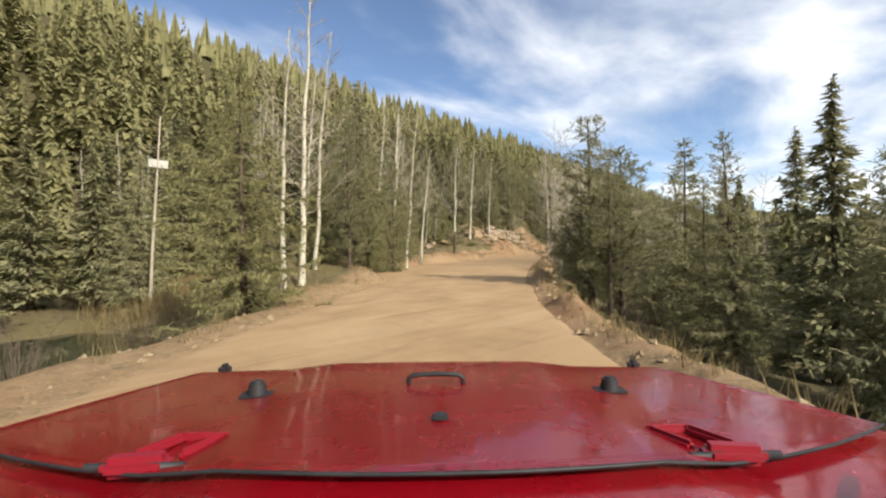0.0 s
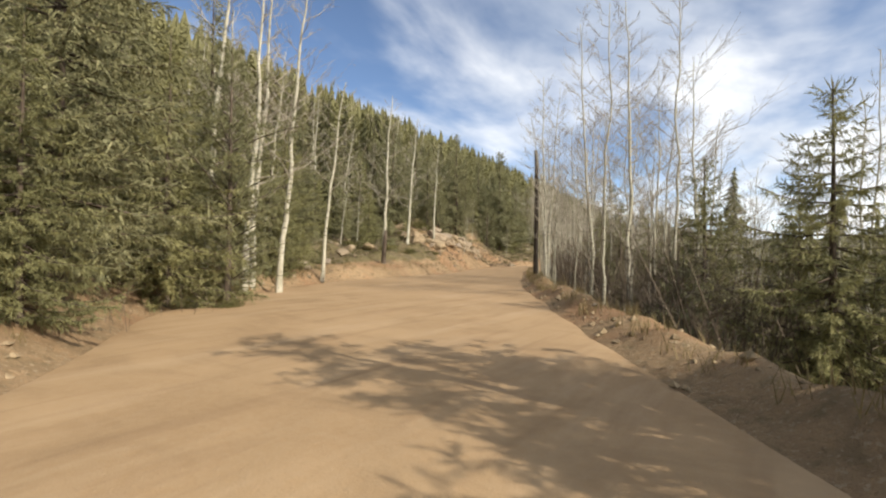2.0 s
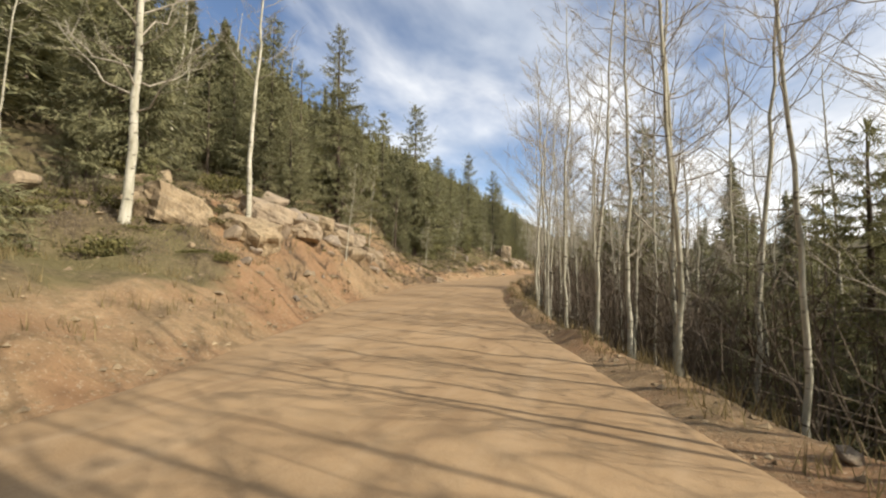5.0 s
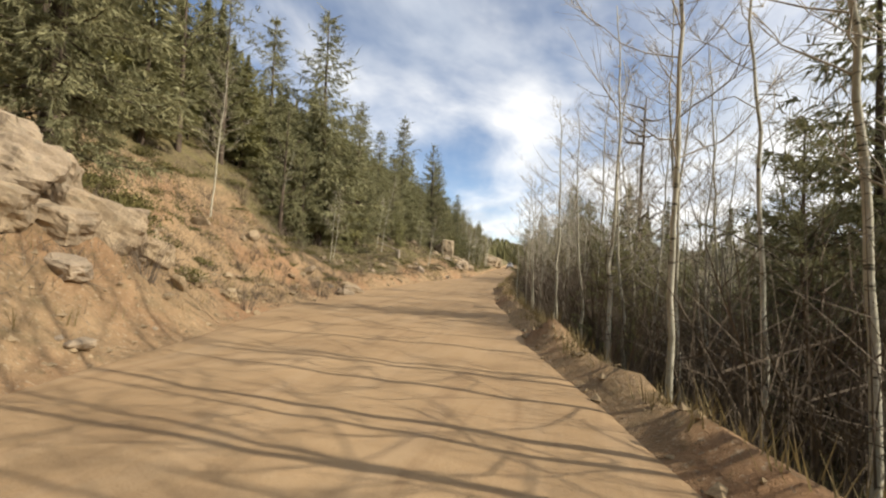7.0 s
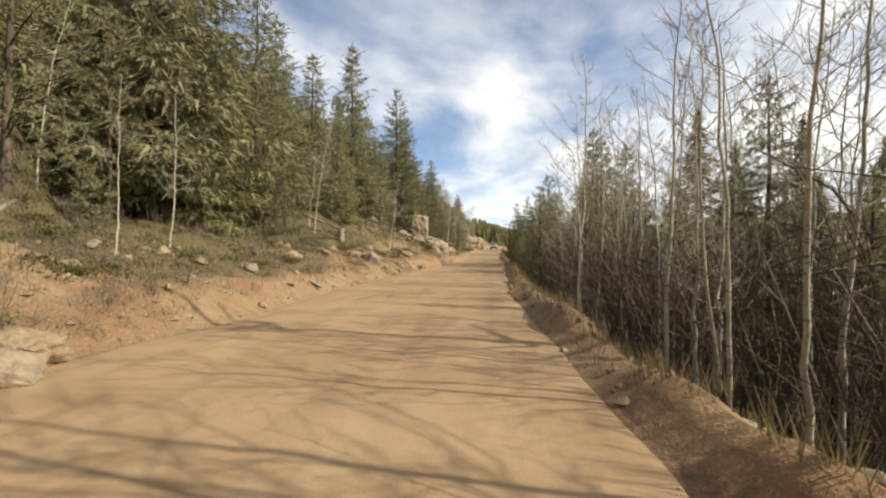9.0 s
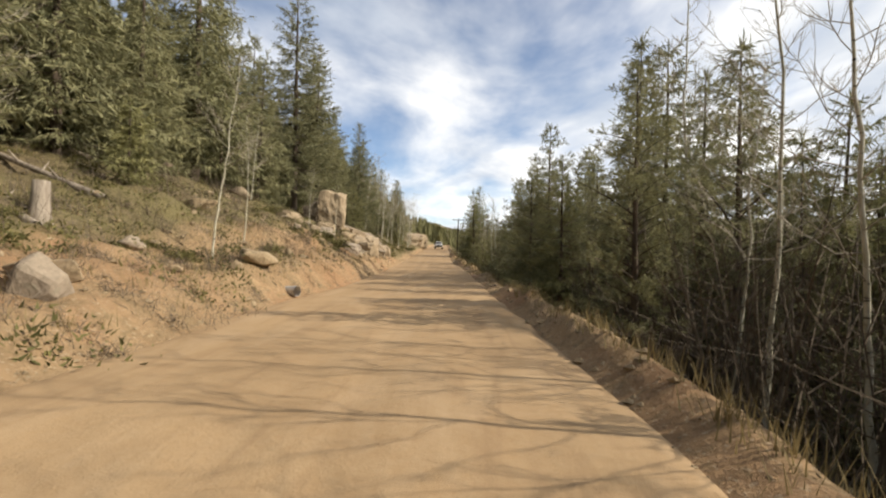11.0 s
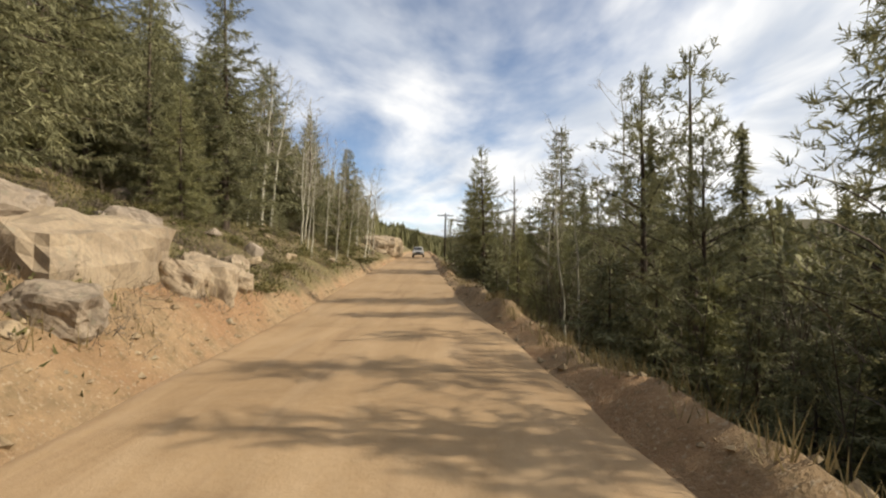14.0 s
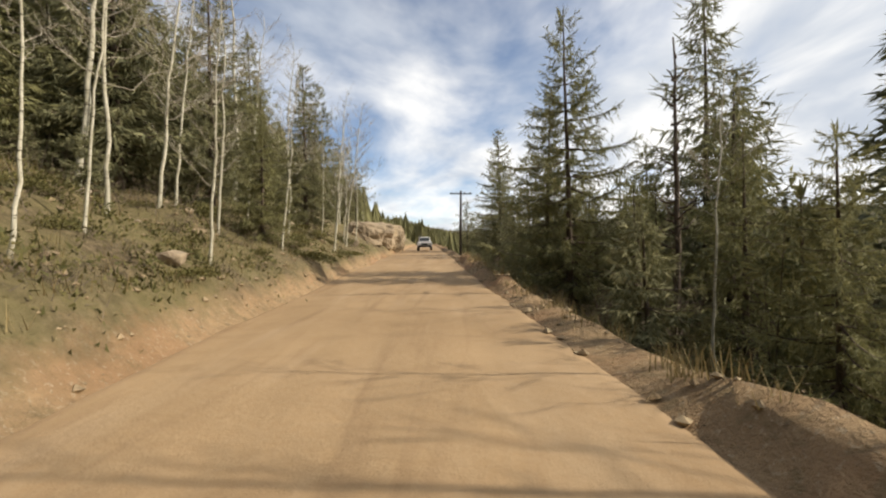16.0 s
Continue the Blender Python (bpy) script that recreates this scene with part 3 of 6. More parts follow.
def aspen_meshes(tall, rng, limbs=18, lean=0.0, low=0.3, thick=0.0105, twigs=5):
    """Trunk and bare crown of a leafless aspen."""
    trunk, crown = Tubes(), Tubes()
    steps = np.linspace(0, 1, 18)
    way = rng.uniform(0, 6.28)
    curve = np.cumsum(rng.normal(0, 0.011, (18, 2)), 0) * tall * 0.35
    spine = np.stack([curve[:, 0] + lean * tall * steps ** 1.4 * math.cos(way), curve[:, 1] + lean * tall * steps ** 1.4 * math.sin(way), steps * tall], -1)
    spine[0, 2] = -0.35
    r0 = tall * thick
    radii = r0 * (1.0 - 0.9 * steps) + 0.006
    radii[0] *= 1.25
    trunk.add(spine, radii, 8)
    for k in range(limbs):
        u = low + (0.97 - low) * ((k + rng.random()) / limbs)
        foot = np.array([np.interp(u, steps, spine[:, q]) for q in range(3)])
        ang = k * 2.4 + rng.normal(0, 0.5)
        length = tall * (0.17 * (1 - u) + 0.05) * rng.uniform(0.45, 1.35)
        rise = rng.uniform(0.25, 0.9) + 0.5 * u
        flat = np.array([math.cos(ang), math.sin(ang), 0])
        s = np.linspace(0, 1, 6)
        wig = np.cumsum(rng.normal(0, 0.045, (6, 3)), 0) * length
        pts = foot + flat * (length * s ** 0.9)[:, None] + np.array([0, 0, 1.0]) * (length * (rise * s * 0.55 + 0.4 * s * s))[:, None] + wig * (s > 0)[:, None]
        rad = np.interp(u, steps, radii) * 0.28
        crown.add(pts, rad * (1 - 0.85 * s) + 0.0035, 4)
        for j in range(twigs):
            v = rng.uniform(0.25, 1.0)
            c = np.array([np.interp(v, s, pts[:, q]) for q in range(3)])
            a2 = ang + rng.choice((-1, 1)) * rng.uniform(0.3, 1.1)
            l2 = length * rng.uniform(0.22, 0.5)
            d2 = np.array([math.cos(a2), math.sin(a2), rng.uniform(0.2, 1.1)])
            p2 = np.array([c, c + d2 * l2 * 0.5 + rng.normal(0, 0.05, 3) * l2, c + d2 * l2 + np.array([0, 0, 0.25 * l2])])
            crown.add(p2, [0.0075, 0.0055, 0.0025], 3)
            for _ in range(2 if twigs > 3 else 0):
                w = rng.uniform(0.2, 0.9)
                c3 = c + (p2[2] - c) * w
                d3 = d2 + rng.normal(0, 0.6, 3)
                crown.add([c3, c3 + d3 * l2 * 0.4], [0.0045, 0.002], 3)
    return trunk.mesh("trunk", ASPEN_BARK), crown.mesh("crown", TWIG)


STORE = {}


def far_tree(tall, spread, rng, blades, material, bare, gappy):
    """Trunk and crown of a conifer seen only from afar: single hanging blades."""
    u = bare + (0.99 - bare) * (1 - rng.random(blades) ** 0.62)
    a = rng.uniform(0, 6.283, blades)
    tier = 0.72 + 0.28 * np.sin(u * tall * 5.2 + 1.3 * np.sin(a * 2)) + gappy * np.sin(a * 3 + u * 19)
    reach = spread * ((1 - u) ** 0.8 * tier * rng.uniform(0.6, 1.1, blades) + 0.05)
    out = np.stack([np.cos(a), np.sin(a), 0 * a], -1)
    side = np.stack([-np.sin(a), np.cos(a), rng.normal(0, 0.5, blades)], -1)
    w = (0.06 + 0.022 * reach) * rng.uniform(0.6, 1.3, blades)
    root = np.maximum(reach - rng.uniform(0.25, 0.6, blades), 0.1 * reach)
    up = np.array([0, 0, 1.0])
    tri = np.zeros((blades, 3, 3))
    tri[:, 0] = out * root[:, None] + side * w[:, None] + up * (u * tall)[:, None]
    tri[:, 1] = out * root[:, None] - side * w[:, None] + up * (u * tall)[:, None]
    tri[:, 2] = out * reach[:, None] + side * (w * rng.normal(0, 1.2, blades))[:, None] + up * (u * tall - rng.uniform(-0.1, 0.3, blades))[:, None]
    trunk = Tubes().add([(0, 0, -0.3), (0, 0, tall * 0.5), (0, 0, tall * 0.97)], [tall * 0.0135, tall * 0.008, 0.02], 6)
    v = tri.reshape(-1, 3)
    return trunk.mesh("trunk", BARK), mesh_of("crown", v, np.arange(len(v)).reshape(-1, 3), material)


def tree_kind(kind, k, fine):
    """Meshes for one of a kind's shapes, built once. Heights are those of the shape before scaling."""
    k = k % {"spruce": 4, "fir": 3, "pine": 3, "aspen": 10, "young_fir": 3}[kind]
    if fine and kind in ("spruce", "fir", "pine"):
        k = k % 2
    key = (kind, k, fine)
    if key not in STORE:
        rng = np.random.default_rng(1000 + 37 * k + sum(map(ord, kind)))
        f = 1.0 if fine else 0.82
        if fine is None and kind in ("spruce", "fir", "pine"):
            tall, material = {"spruce": (12, NEEDLE), "fir": (9, NEEDLE_FIR), "pine": (10, NEEDLE_PINE)}[kind]
            STORE[key] = (far_tree(tall, (2.5, 2.9, 2.2, 2.7)[k] * tall / 12, rng, 3600, material, 0.2 if kind == "pine" else 0.05, 0.3 if kind == "pine" else 0.12), float(tall))
        elif kind == "spruce":
            STORE[key] = (spruce_meshes("spruce", 12, (2.5, 2.9, 2.2, 2.7)[k], rng, int((40, 38, 42, 36)[k] * f), (0.05, 0.08, 0.04, 0.14)[k], 0.22, fine=fine, dense=1.3 if fine else 1.0), 12.0)
        elif kind == "fir":
            STORE[key] = (spruce_meshes("fir", 9, (2.5, 2.0, 2.2)[k], rng, int((32, 34, 32)[k] * f), 0.03, 0.3, NEEDLE_FIR, fine=fine, dense=1.5 if fine else 1.0), 9.0)
        elif kind == "young_fir":
            STORE[key] = (spruce_meshes("young_fir", 3, (1.0, 0.8, 1.15)[k], rng, (13, 14, 13)[k], 0.03, 0.35, (NEEDLE, NEEDLE_FIR, NEEDLE)[k], fine=True, dense=0.9), 3.0)
        elif kind == "pine":
            STORE[key] = (spruce_meshes("pine", 10, (2.3, 2.0, 2.6)[k], rng, int((30, 28, 24)[k] * (1 if fine else 0.85)), (0.06, 0.10, 0.2)[k], 0.35, NEEDLE_PINE, True, fine=fine), 10.0)
        else:
            j = k % 5
            thick = (0.0105, 0.0095, 0.0115, 0.009, 0.0100)[j] * (1.0 if k < 5 else 0.52)
            STORE[key] = (aspen_meshes(12, rng, (26, 22, 28, 20, 24)[j], (0.02, 0.06, 0.0, 0.09, 0.04)[j], (0.3, 0.42, 0.25, 0.5, 0.36)[j], thick, 7 if fine else 5), 12.0)
    return STORE[key]


TREE_LABELS = {
    "spruce": ("spruce_tree", "olive-green spruce with dense drooping branches on the forest floor", "spruce tree", "spruces of the wood"),
    "fir": ("fir_tree", "young bushy green fir with branches to the ground", "fir tree", "firs by the road"),
    "young_fir": ("young_fir", "small young conifer growing low at the wood's edge", "young conifer", "young conifers along the road"),
    "pine": ("pine_tree", "pine with open tufted branches and a bare lower trunk", "pine tree", "pines of the wood"),
    "aspen": ("aspen_tree", "leafless aspen with a pale scarred trunk and fine twigs", "aspen tree", "bare aspens of the wood"),
}


def plant(kind, x, y, tall, k=0, turn=0.0, lean=(0.0, 0.0), wide=1.0, label="", close=True):
    across = float(side_of(x, y)[1])
    if kind == "aspen" and (across > 0 or tall < 9):
        k = k % 5 + 5
    fine = (close and -12.5 < across < 9 and tall > 4) or (None if kind != "aspen" and not -17 < across < 13 else False)
    (trunk, crown), own = tree_kind(kind, k, fine)
    name, words, category, group = TREE_LABELS[kind]
    root = new(name)
    root.empty_display_size = 0.2
    f = tall / own
    if kind == "aspen" and across < 0:
        lean = (lean[0], lean[1] + 5.0)
    root.matrix_world = pose(x, y, height(x, y) - 0.05, lean[0], lean[1], 0) @ pose(0, 0, 0, 0, 0, turn) @ Matrix.Diagonal((f * wide, f * wide, f, 1))
    part("trunk", trunk, None, root)
    part("crown", crown, None, root)
    return tagged(root, label or words, category, group)


# trees that stand out: kind, x, y, height, shape, turn
KEY_TREES = [
    # left of the road, from the start on
    ("aspen", -6.4, 14.6, 13.0, 2, 30), ("aspen", -6.6, 13.7, 11.5, 0, 130), ("aspen", -8.8, 16.8, 12.0, 1, 250), ("aspen", -12.2, 18.2, 11.0, 4, 10),
    ("aspen", -16.4, 27.0, 13.0, 0, 75), ("aspen", -16.1, 28.6, 12.5, 2, 190), ("aspen", -16.0, 30.1, 12.8, 4, 310), ("aspen", -16.9, 29.4, 13.5, 1, 20),
    ("aspen", -21.0, 32.5, 11.0, 3, 100), ("aspen", -22.5, 31.2, 12.5, 2, 220), ("aspen", -25.2, 32.0, 12.5, 4, 150),
    ("aspen", -20.15, 35.9, 11.5, 1, 330), ("aspen", -22.8, 44.1, 12.5, 0, 200), ("aspen", -27.4, 44.2, 7.5, 4, 60),
    ("aspen", -28.9, 54.4, 12.5, 2, 10), ("aspen", -28.8, 58.9, 11.0, 3, 240), ("aspen", -37.2, 74.5, 7.5, 1, 15), ("aspen", -38.2, 82.7, 7.5, 4, 140),
    ("aspen", -41.8, 93.5, 6.5, 3, 80), ("aspen", -38.1, 95.0, 5.5, 0, 200), ("aspen", -43.4, 102.8, 11.0, 1, 330), ("aspen", -40.4, 110.5, 8.0, 3, 35),
    ("aspen", -41.5, 112.0, 6.5, 2, 10), ("aspen", -40.4, 125.0, 5.0, 4, 120), ("aspen", -39.2, 156.9, 8.5, 0, 80), ("aspen", -39.9, 159.6, 8.5, 2, 300), ("aspen", -38.8, 160.6, 8.0, 3, 190),
    ("aspen", -42.3, 159.8, 10.5, 1, 260), ("aspen", -41.2, 155.6, 9.5, 4, 70), ("aspen", -38.4, 155.2, 6.0, 3, 20), ("aspen", -37.6, 153.0, 5.5, 1, 140),
    ("aspen", -39.2, 167.6, 8.5, 0, 100), ("aspen", -37.9, 170.1, 8.0, 2, 220), ("aspen", -38.2, 174.5, 8.5, 4, 340), ("aspen", -38.6, 178.2, 8.0, 1, 160), ("aspen", -44.5, 151.2, 9.0, 2, 50),
    ("fir", -0.9, 9.6, 7.6, 0, 40), ("spruce", -10.8, 21.3, 11.5, 1, 10), ("fir", -8.7, 20.3, 4.6, 0, 80), ("pine", -13.2, 26.2, 8.0, 2, 100), ("pine", -7.9, 18.4, 7.0, 0, 200), ("fir", -9.6, 17.6, 6.5, 1, 190), ("fir", -13.6, 24.6, 8.0, 2, 80), ("spruce", -16.5, 9.0, 9.0, 0, 60), ("spruce", -12.5, 4.0, 8.5, 3, 15),
    ("spruce", -6.2, 0.6, 12.5, 2, 200), ("spruce", -15.5, 23.5, 12.0, 3, 20), ("fir", -12.2, 20.6, 5.0, 0, 300), ("fir", -18.9, 31.6, 6.5, 2, 130), ("fir", -20.5, 33.6, 8.0, 1, 5),
    ("spruce", -19.8, 29.2, 12.0, 1, 110), ("fir", -14.6, 26.9, 5.0, 1, 250), ("spruce", -23.5, 36.2, 11.5, 0, 300), ("spruce", -31.0, 46.5, 10.0, 2, 45), ("spruce", -33.5, 57.5, 11.5, 1, 220),
    ("spruce", -36.4, 68.0, 12.0, 3, 170), ("spruce", -35.2, 73.3, 15.5, 0, 250), ("spruce", -33.5, 66.5, 7.5, 1, 20), ("pine", -37.0, 60.5, 11.0, 0, 10), ("pine", -42.5, 78.0, 12.0, 1, 70),
    ("spruce", -41.2, 98.4, 19.5, 1, 0), ("spruce", -40.9, 97.3, 11.5, 3, 90), ("spruce", -40.5, 104.0, 14.5, 0, 50), ("spruce", -45.0, 96.6, 16.0, 2, 210), ("spruce", -47.5, 107.5, 15.0, 1, 10), ("spruce", -44.2, 112.0, 14.5, 3, 160), ("pine", -44.4, 98.0, 12.0, 0, 20), ("pine", -44.0, 86.5, 12.0, 2, 15), ("pine", -46.5, 103.5, 12.5, 0, 200),
    ("spruce", -43.3, 124.6, 17.0, 2, 30), ("spruce", -41.4, 133.6, 16.5, 3, 120), ("spruce", -43.5, 116.5, 13.0, 0, 60), ("spruce", -46.0, 131.5, 12.5, 1, 180), ("spruce", -43.0, 141.0, 11.0, 0, 20),
    ("spruce", -42.2, 147.5, 8.5, 2, 70), ("fir", -40.2, 146.2, 5.0, 0, 10), ("spruce", -41.0, 164.5, 9.5, 1, 130), ("spruce", -39.8, 172.0, 9.0, 3, 0), ("fir", -38.5, 163.0, 5.0, 2, 150), ("pine", -45.5, 135.5, 12.5, 1, 250),
    ("spruce", -41.6, 139.2, 15.0, 0, 40), ("spruce", -40.8, 150.8, 12.5, 1, 15), ("spruce", -44.2, 145.0, 16.0, 0, 120),
    # right of the road
    ("fir", -20.4, 81.6, 5.6, 0, 30), ("spruce", -14.8, 77.6, 14.0, 1, 0),
    ("spruce", -21.0, 116.2, 10.0, 0, 10), ("spruce", -19.9, 121.8, 14.0, 1, 60), ("pine", -23.4, 142.6, 7.5, 0, 30), ("pine", -22.0, 145.8, 12.0, 1, 75),
    ("pine", 4.3, 32.8, 8.5, 1, 90), ("spruce", 5.2, 31.2, 10.5, 2, 150), ("aspen", 7.5, 36.0, 10.5, 3, 20), ("spruce", 11.6, 25.5, 11.5, 0, 40),
    ("spruce", 14.0, 27.5, 13.0, 3, 130), ("spruce", 9.0, 44.0, 15.0, 1, 10), ("fir", 8.2, 22.0, 6.0, 1, 10), ("fir", 1.6, 30.6, 7.0, 2, 0),
    ("aspen", -3.0, 33.8, 11.0, 2, 40), ("aspen", -5.2, 36.8, 11.5, 0, 140), ("aspen", -3.9, 37.4, 10.0, 4, 260), ("aspen", -1.6, 39.2, 12.0, 2, 80),
    ("aspen", -5.8, 47.8, 13.5, 0, 10), ("aspen", -4.4, 46.5, 12.0, 3, 200), ("aspen", -7.6, 45.0, 11.0, 4, 20), ("aspen", -11.0, 53.6, 12.5, 2, 110), ("aspen", -9.7, 51.0, 11.5, 1, 240), ("aspen", -8.6, 49.6, 12.5, 0, 300),
    ("aspen", -14.4, 58.3, 12.0, 2, 75), ("aspen", -13.0, 56.5, 11.0, 4, 10), ("aspen", -5.0, 41.5, 11.0, 1, 60), ("aspen", -6.3, 40.4, 10.0, 2, 210),
    ("aspen", -16.6, 66.8, 12.5, 0, 30), ("aspen", -19.4, 77.7, 11.0, 1, 90), ("aspen", -18.6, 74.0, 11.5, 3, 250), ("aspen", -19.0, 80.9, 9.5, 4, 20), 
    ("aspen", -12.8, 82.2, 12.5, 0, 60), ("aspen", -12.9, 87.0, 13.5, 2, 160), ("aspen", -18.1, 89.5, 11.5, 3, 270), ("aspen", -17.9, 94.5, 10.0, 1, 310), ("aspen", -15.5, 92.1, 10.5, 4, 45), ("aspen", -14.3, 93.3, 11.5, 0, 200),
    ("aspen", -21.7, 99.4, 9.5, 2, 20), ("aspen", -22.1, 95.5, 8.5, 3, 150), ("aspen", -19.6, 99.2, 9.0, 0, 80), ("aspen", -17.0, 103.5, 10.0, 1, 10), ("aspen", -22.3, 90.6, 7.5, 2, 320),
    ("spruce", -1.8, 77.7, 19.0, 0, 10), ("spruce", -10.5, 74.5, 12.0, 3, 80), ("fir", -19.0, 84.5, 6.0, 0, 100), ("spruce", -15.3, 113.0, 15.5, 1, 40),
    ("spruce", -19.2, 105.0, 8.0, 2, 60), ("fir", -20.2, 108.0, 7.0, 1, 20), ("fir", -22.3, 104.5, 5.5, 2, 220),
    ("pine", -25.6, 123.3, 6.4, 1, 25), ("pine", -25.0, 124.9, 5.2, 0, 200), ("pine", -24.0, 127.6, 10.5, 1, 140), ("spruce", -24.4, 113.2, 6.5, 0, 40), ("fir", -24.9, 119.6, 6.5, 0, 150), ("fir", -24.4, 130.2, 8.8, 1, 20), ("pine", -25.2, 110.4, 6.5, 1, 70), ("spruce", -20.3, 124.0, 15.0, 2, 10), ("spruce", -18.6, 118.5, 13.0, 0, 200), ("aspen", -21.0, 117.0, 13.5, 2, 70), ("aspen", -18.9, 121.0, 13.5, 0, 10),
    ("aspen", -22.2, 121.5, 7.5, 3, 80), ("spruce", -23.6, 133.5, 8.5, 3, 70), ("aspen", -24.4, 133.8, 7.0, 1, 10), ("pine", -22.0, 138.5, 9.5, 1, 190), ("spruce", -19.8, 135.5, 12.5, 1, 100), ("spruce", -18.5, 141.5, 14.0, 0, 25),
    ("aspen", -26.0, 147.5, 8.5, 0, 50), ("aspen", -25.9, 146.0, 8.0, 3, 150), ("aspen", -25.6, 152.0, 8.0, 1, 240), ("aspen", -22.9, 149.1, 11.5, 2, 20), ("spruce", -16.9, 151.0, 13.0, 2, 90), ("aspen", -27.1, 156.2, 6.5, 3, 60),
    ("spruce", -21.4, 166.6, 15.0, 1, 130), ("spruce", -19.0, 168.5, 12.0, 0, 20), ("spruce", -15.1, 164.4, 17.0, 3, 80), ("fir", -25.2, 162.8, 5.5, 1, 10), ("fir", -26.0, 166.5, 5.0, 0, 200), ("fir", -26.2, 171.5, 5.0, 2, 20),
    ("spruce", -26.4, 200.0, 16.5, 1, 200), ("fir", -26.5, 178.0, 5.0, 1, 75), ("pine", -24.5, 175.0, 7.5, 0, 300),
    # aspens on the left bank
    ("aspen", -40.7, 153.0, 7.0, 1, 20), ("aspen", -43.2, 156.8, 7.5, 3, 70), ("aspen", -42.3, 166.9, 9.0, 0, 200), ("aspen", -37.3, 157.3, 6.0, 2, 110), ("aspen", -40.1, 165.4, 8.0, 4, 310), ("aspen", -37.8, 163.0, 6.5, 1, 45),
    ("aspen", -38.8, 171.3, 7.0, 3, 260), ("aspen", -41.8, 185.9, 9.0, 0, 10), ("aspen", -38.9, 176.4, 7.5, 2, 170), ("aspen", -40.9, 162.2, 8.5, 4, 95), ("aspen", -35.9, 113.6, 6.0, 1, 15), ("aspen", -36.5, 116.5, 4.5, 3, 220),
    ("aspen", -36.9, 124.2, 3.6, 0, 60), ("aspen", -36.3, 126.6, 3.4, 4, 130), ("aspen", -29.2, 65.9, 5.2, 2, 340), ("aspen", -36.4, 91.2, 4.6, 1, 190),
    # bushy conifers behind the berm near the end
    ("fir", -26.9, 153.6, 4.6, 0, 20), ("fir", -26.1, 156.8, 5.4, 1, 130), ("pine", -25.4, 150.9, 4.6, 0, 60), ("fir", -26.7, 160.8, 4.8, 0, 240), ("fir", -25.0, 164.6, 6.0, 1, 15),
    ("fir", -27.2, 168.6, 4.6, 1, 190), ("fir", -27.7, 174.6, 4.6, 0, 300), ("pine", -24.0, 169.2, 7.0, 1, 40), ("spruce", -24.9, 181.5, 8.5, 0, 100),
    # the first row of aspens behind the berm
    ("aspen", -19.7, 75.0, 8, 0, 0), ("aspen", -19.8, 68.3, 12.5, 3, 77), ("aspen", -19.1, 70.4, 12, 1, 154), ("aspen", -19.3, 67.2, 12, 4, 231), ("aspen", -19.0, 67.9, 9, 2, 308), ("aspen", -18.2, 69.3, 11, 0, 25), ("aspen", -18.7, 65.0, 9, 3, 102), ("aspen", -17.7, 66.1, 9, 1, 179), ("aspen", -20.6, 72.6, 11, 4, 256), ("aspen", -21.0, 76.4, 9.5, 2, 333), ("aspen", -20.2, 79.3, 10, 0, 50), ("aspen", -24.6, 93.4, 6, 3, 127), ("aspen", -23.3, 94.9, 6, 1, 204), ("aspen", -23.8, 88.7, 6.2, 4, 281), ("aspen", -23.0, 89.7, 6, 2, 358), ("aspen", -23.3, 88.1, 5.5, 0, 75), ("aspen", -23.4, 87.4, 7, 3, 152), ("aspen", -23.3, 85.9, 6.5, 1, 229), ("aspen", -21.9, 87.8, 8, 4, 306), ("aspen", -22.2, 83.2, 9.5, 2, 23), ("aspen", -21.4, 81.0, 8.5, 0, 100), ("aspen", -18.2, 62.6, 9.5, 3, 177), ("aspen", -17.4, 61.4, 11, 1, 254), ("aspen", -16.2, 58.6, 10.5, 4, 331), ("aspen", -15.4, 57.2, 10, 2, 48), ("aspen", -14.6, 55.8, 11.5, 0, 125), ("aspen", -13.5, 52.4, 8.5, 3, 202), ("aspen", -12.6, 50.6, 9, 1, 279), ("aspen", -11.2, 46.9, 9.5, 4, 356), ("aspen", -10.6, 46.4, 8, 2, 73), ("aspen", -9.7, 44.4, 9, 0, 150), ("aspen", -9.8, 43.3, 9.5, 3, 227), ("aspen", -9.3, 44.0, 9, 1, 304), ("aspen", -9.2, 42.7, 11, 4, 21), ("aspen", -9.0, 41.6, 11, 2, 98),
]
for kind, x, y, tall, k, turn in KEY_TREES:
    plant(kind, x, y, tall, k, turn)

# broad bushy pines at the bend and where the wood closes in
BUSHY = [(3.8, 22.3, 8.2, 1, 10, 1.4), (4.8, 23.2, 7.4, 0, 100, 1.4), (2.9, 23.4, 5.4, 1, 200, 1.3), (5.0, 21.4, 6.0, 1, 300, 1.3), (-24.2, 126.4, 7.5, 1, 60, 1.4)]
for x, y, tall, k, turn, wide in BUSHY:
    plant("pine", x, y, tall, k, turn, wide=wide, label="broad bushy pine with dense dark green branches")

rng = np.random.default_rng(7)
spots = [(x, y) for _, x, y, *_ in KEY_TREES] + [(x, y) for x, y, *_ in BUSHY]


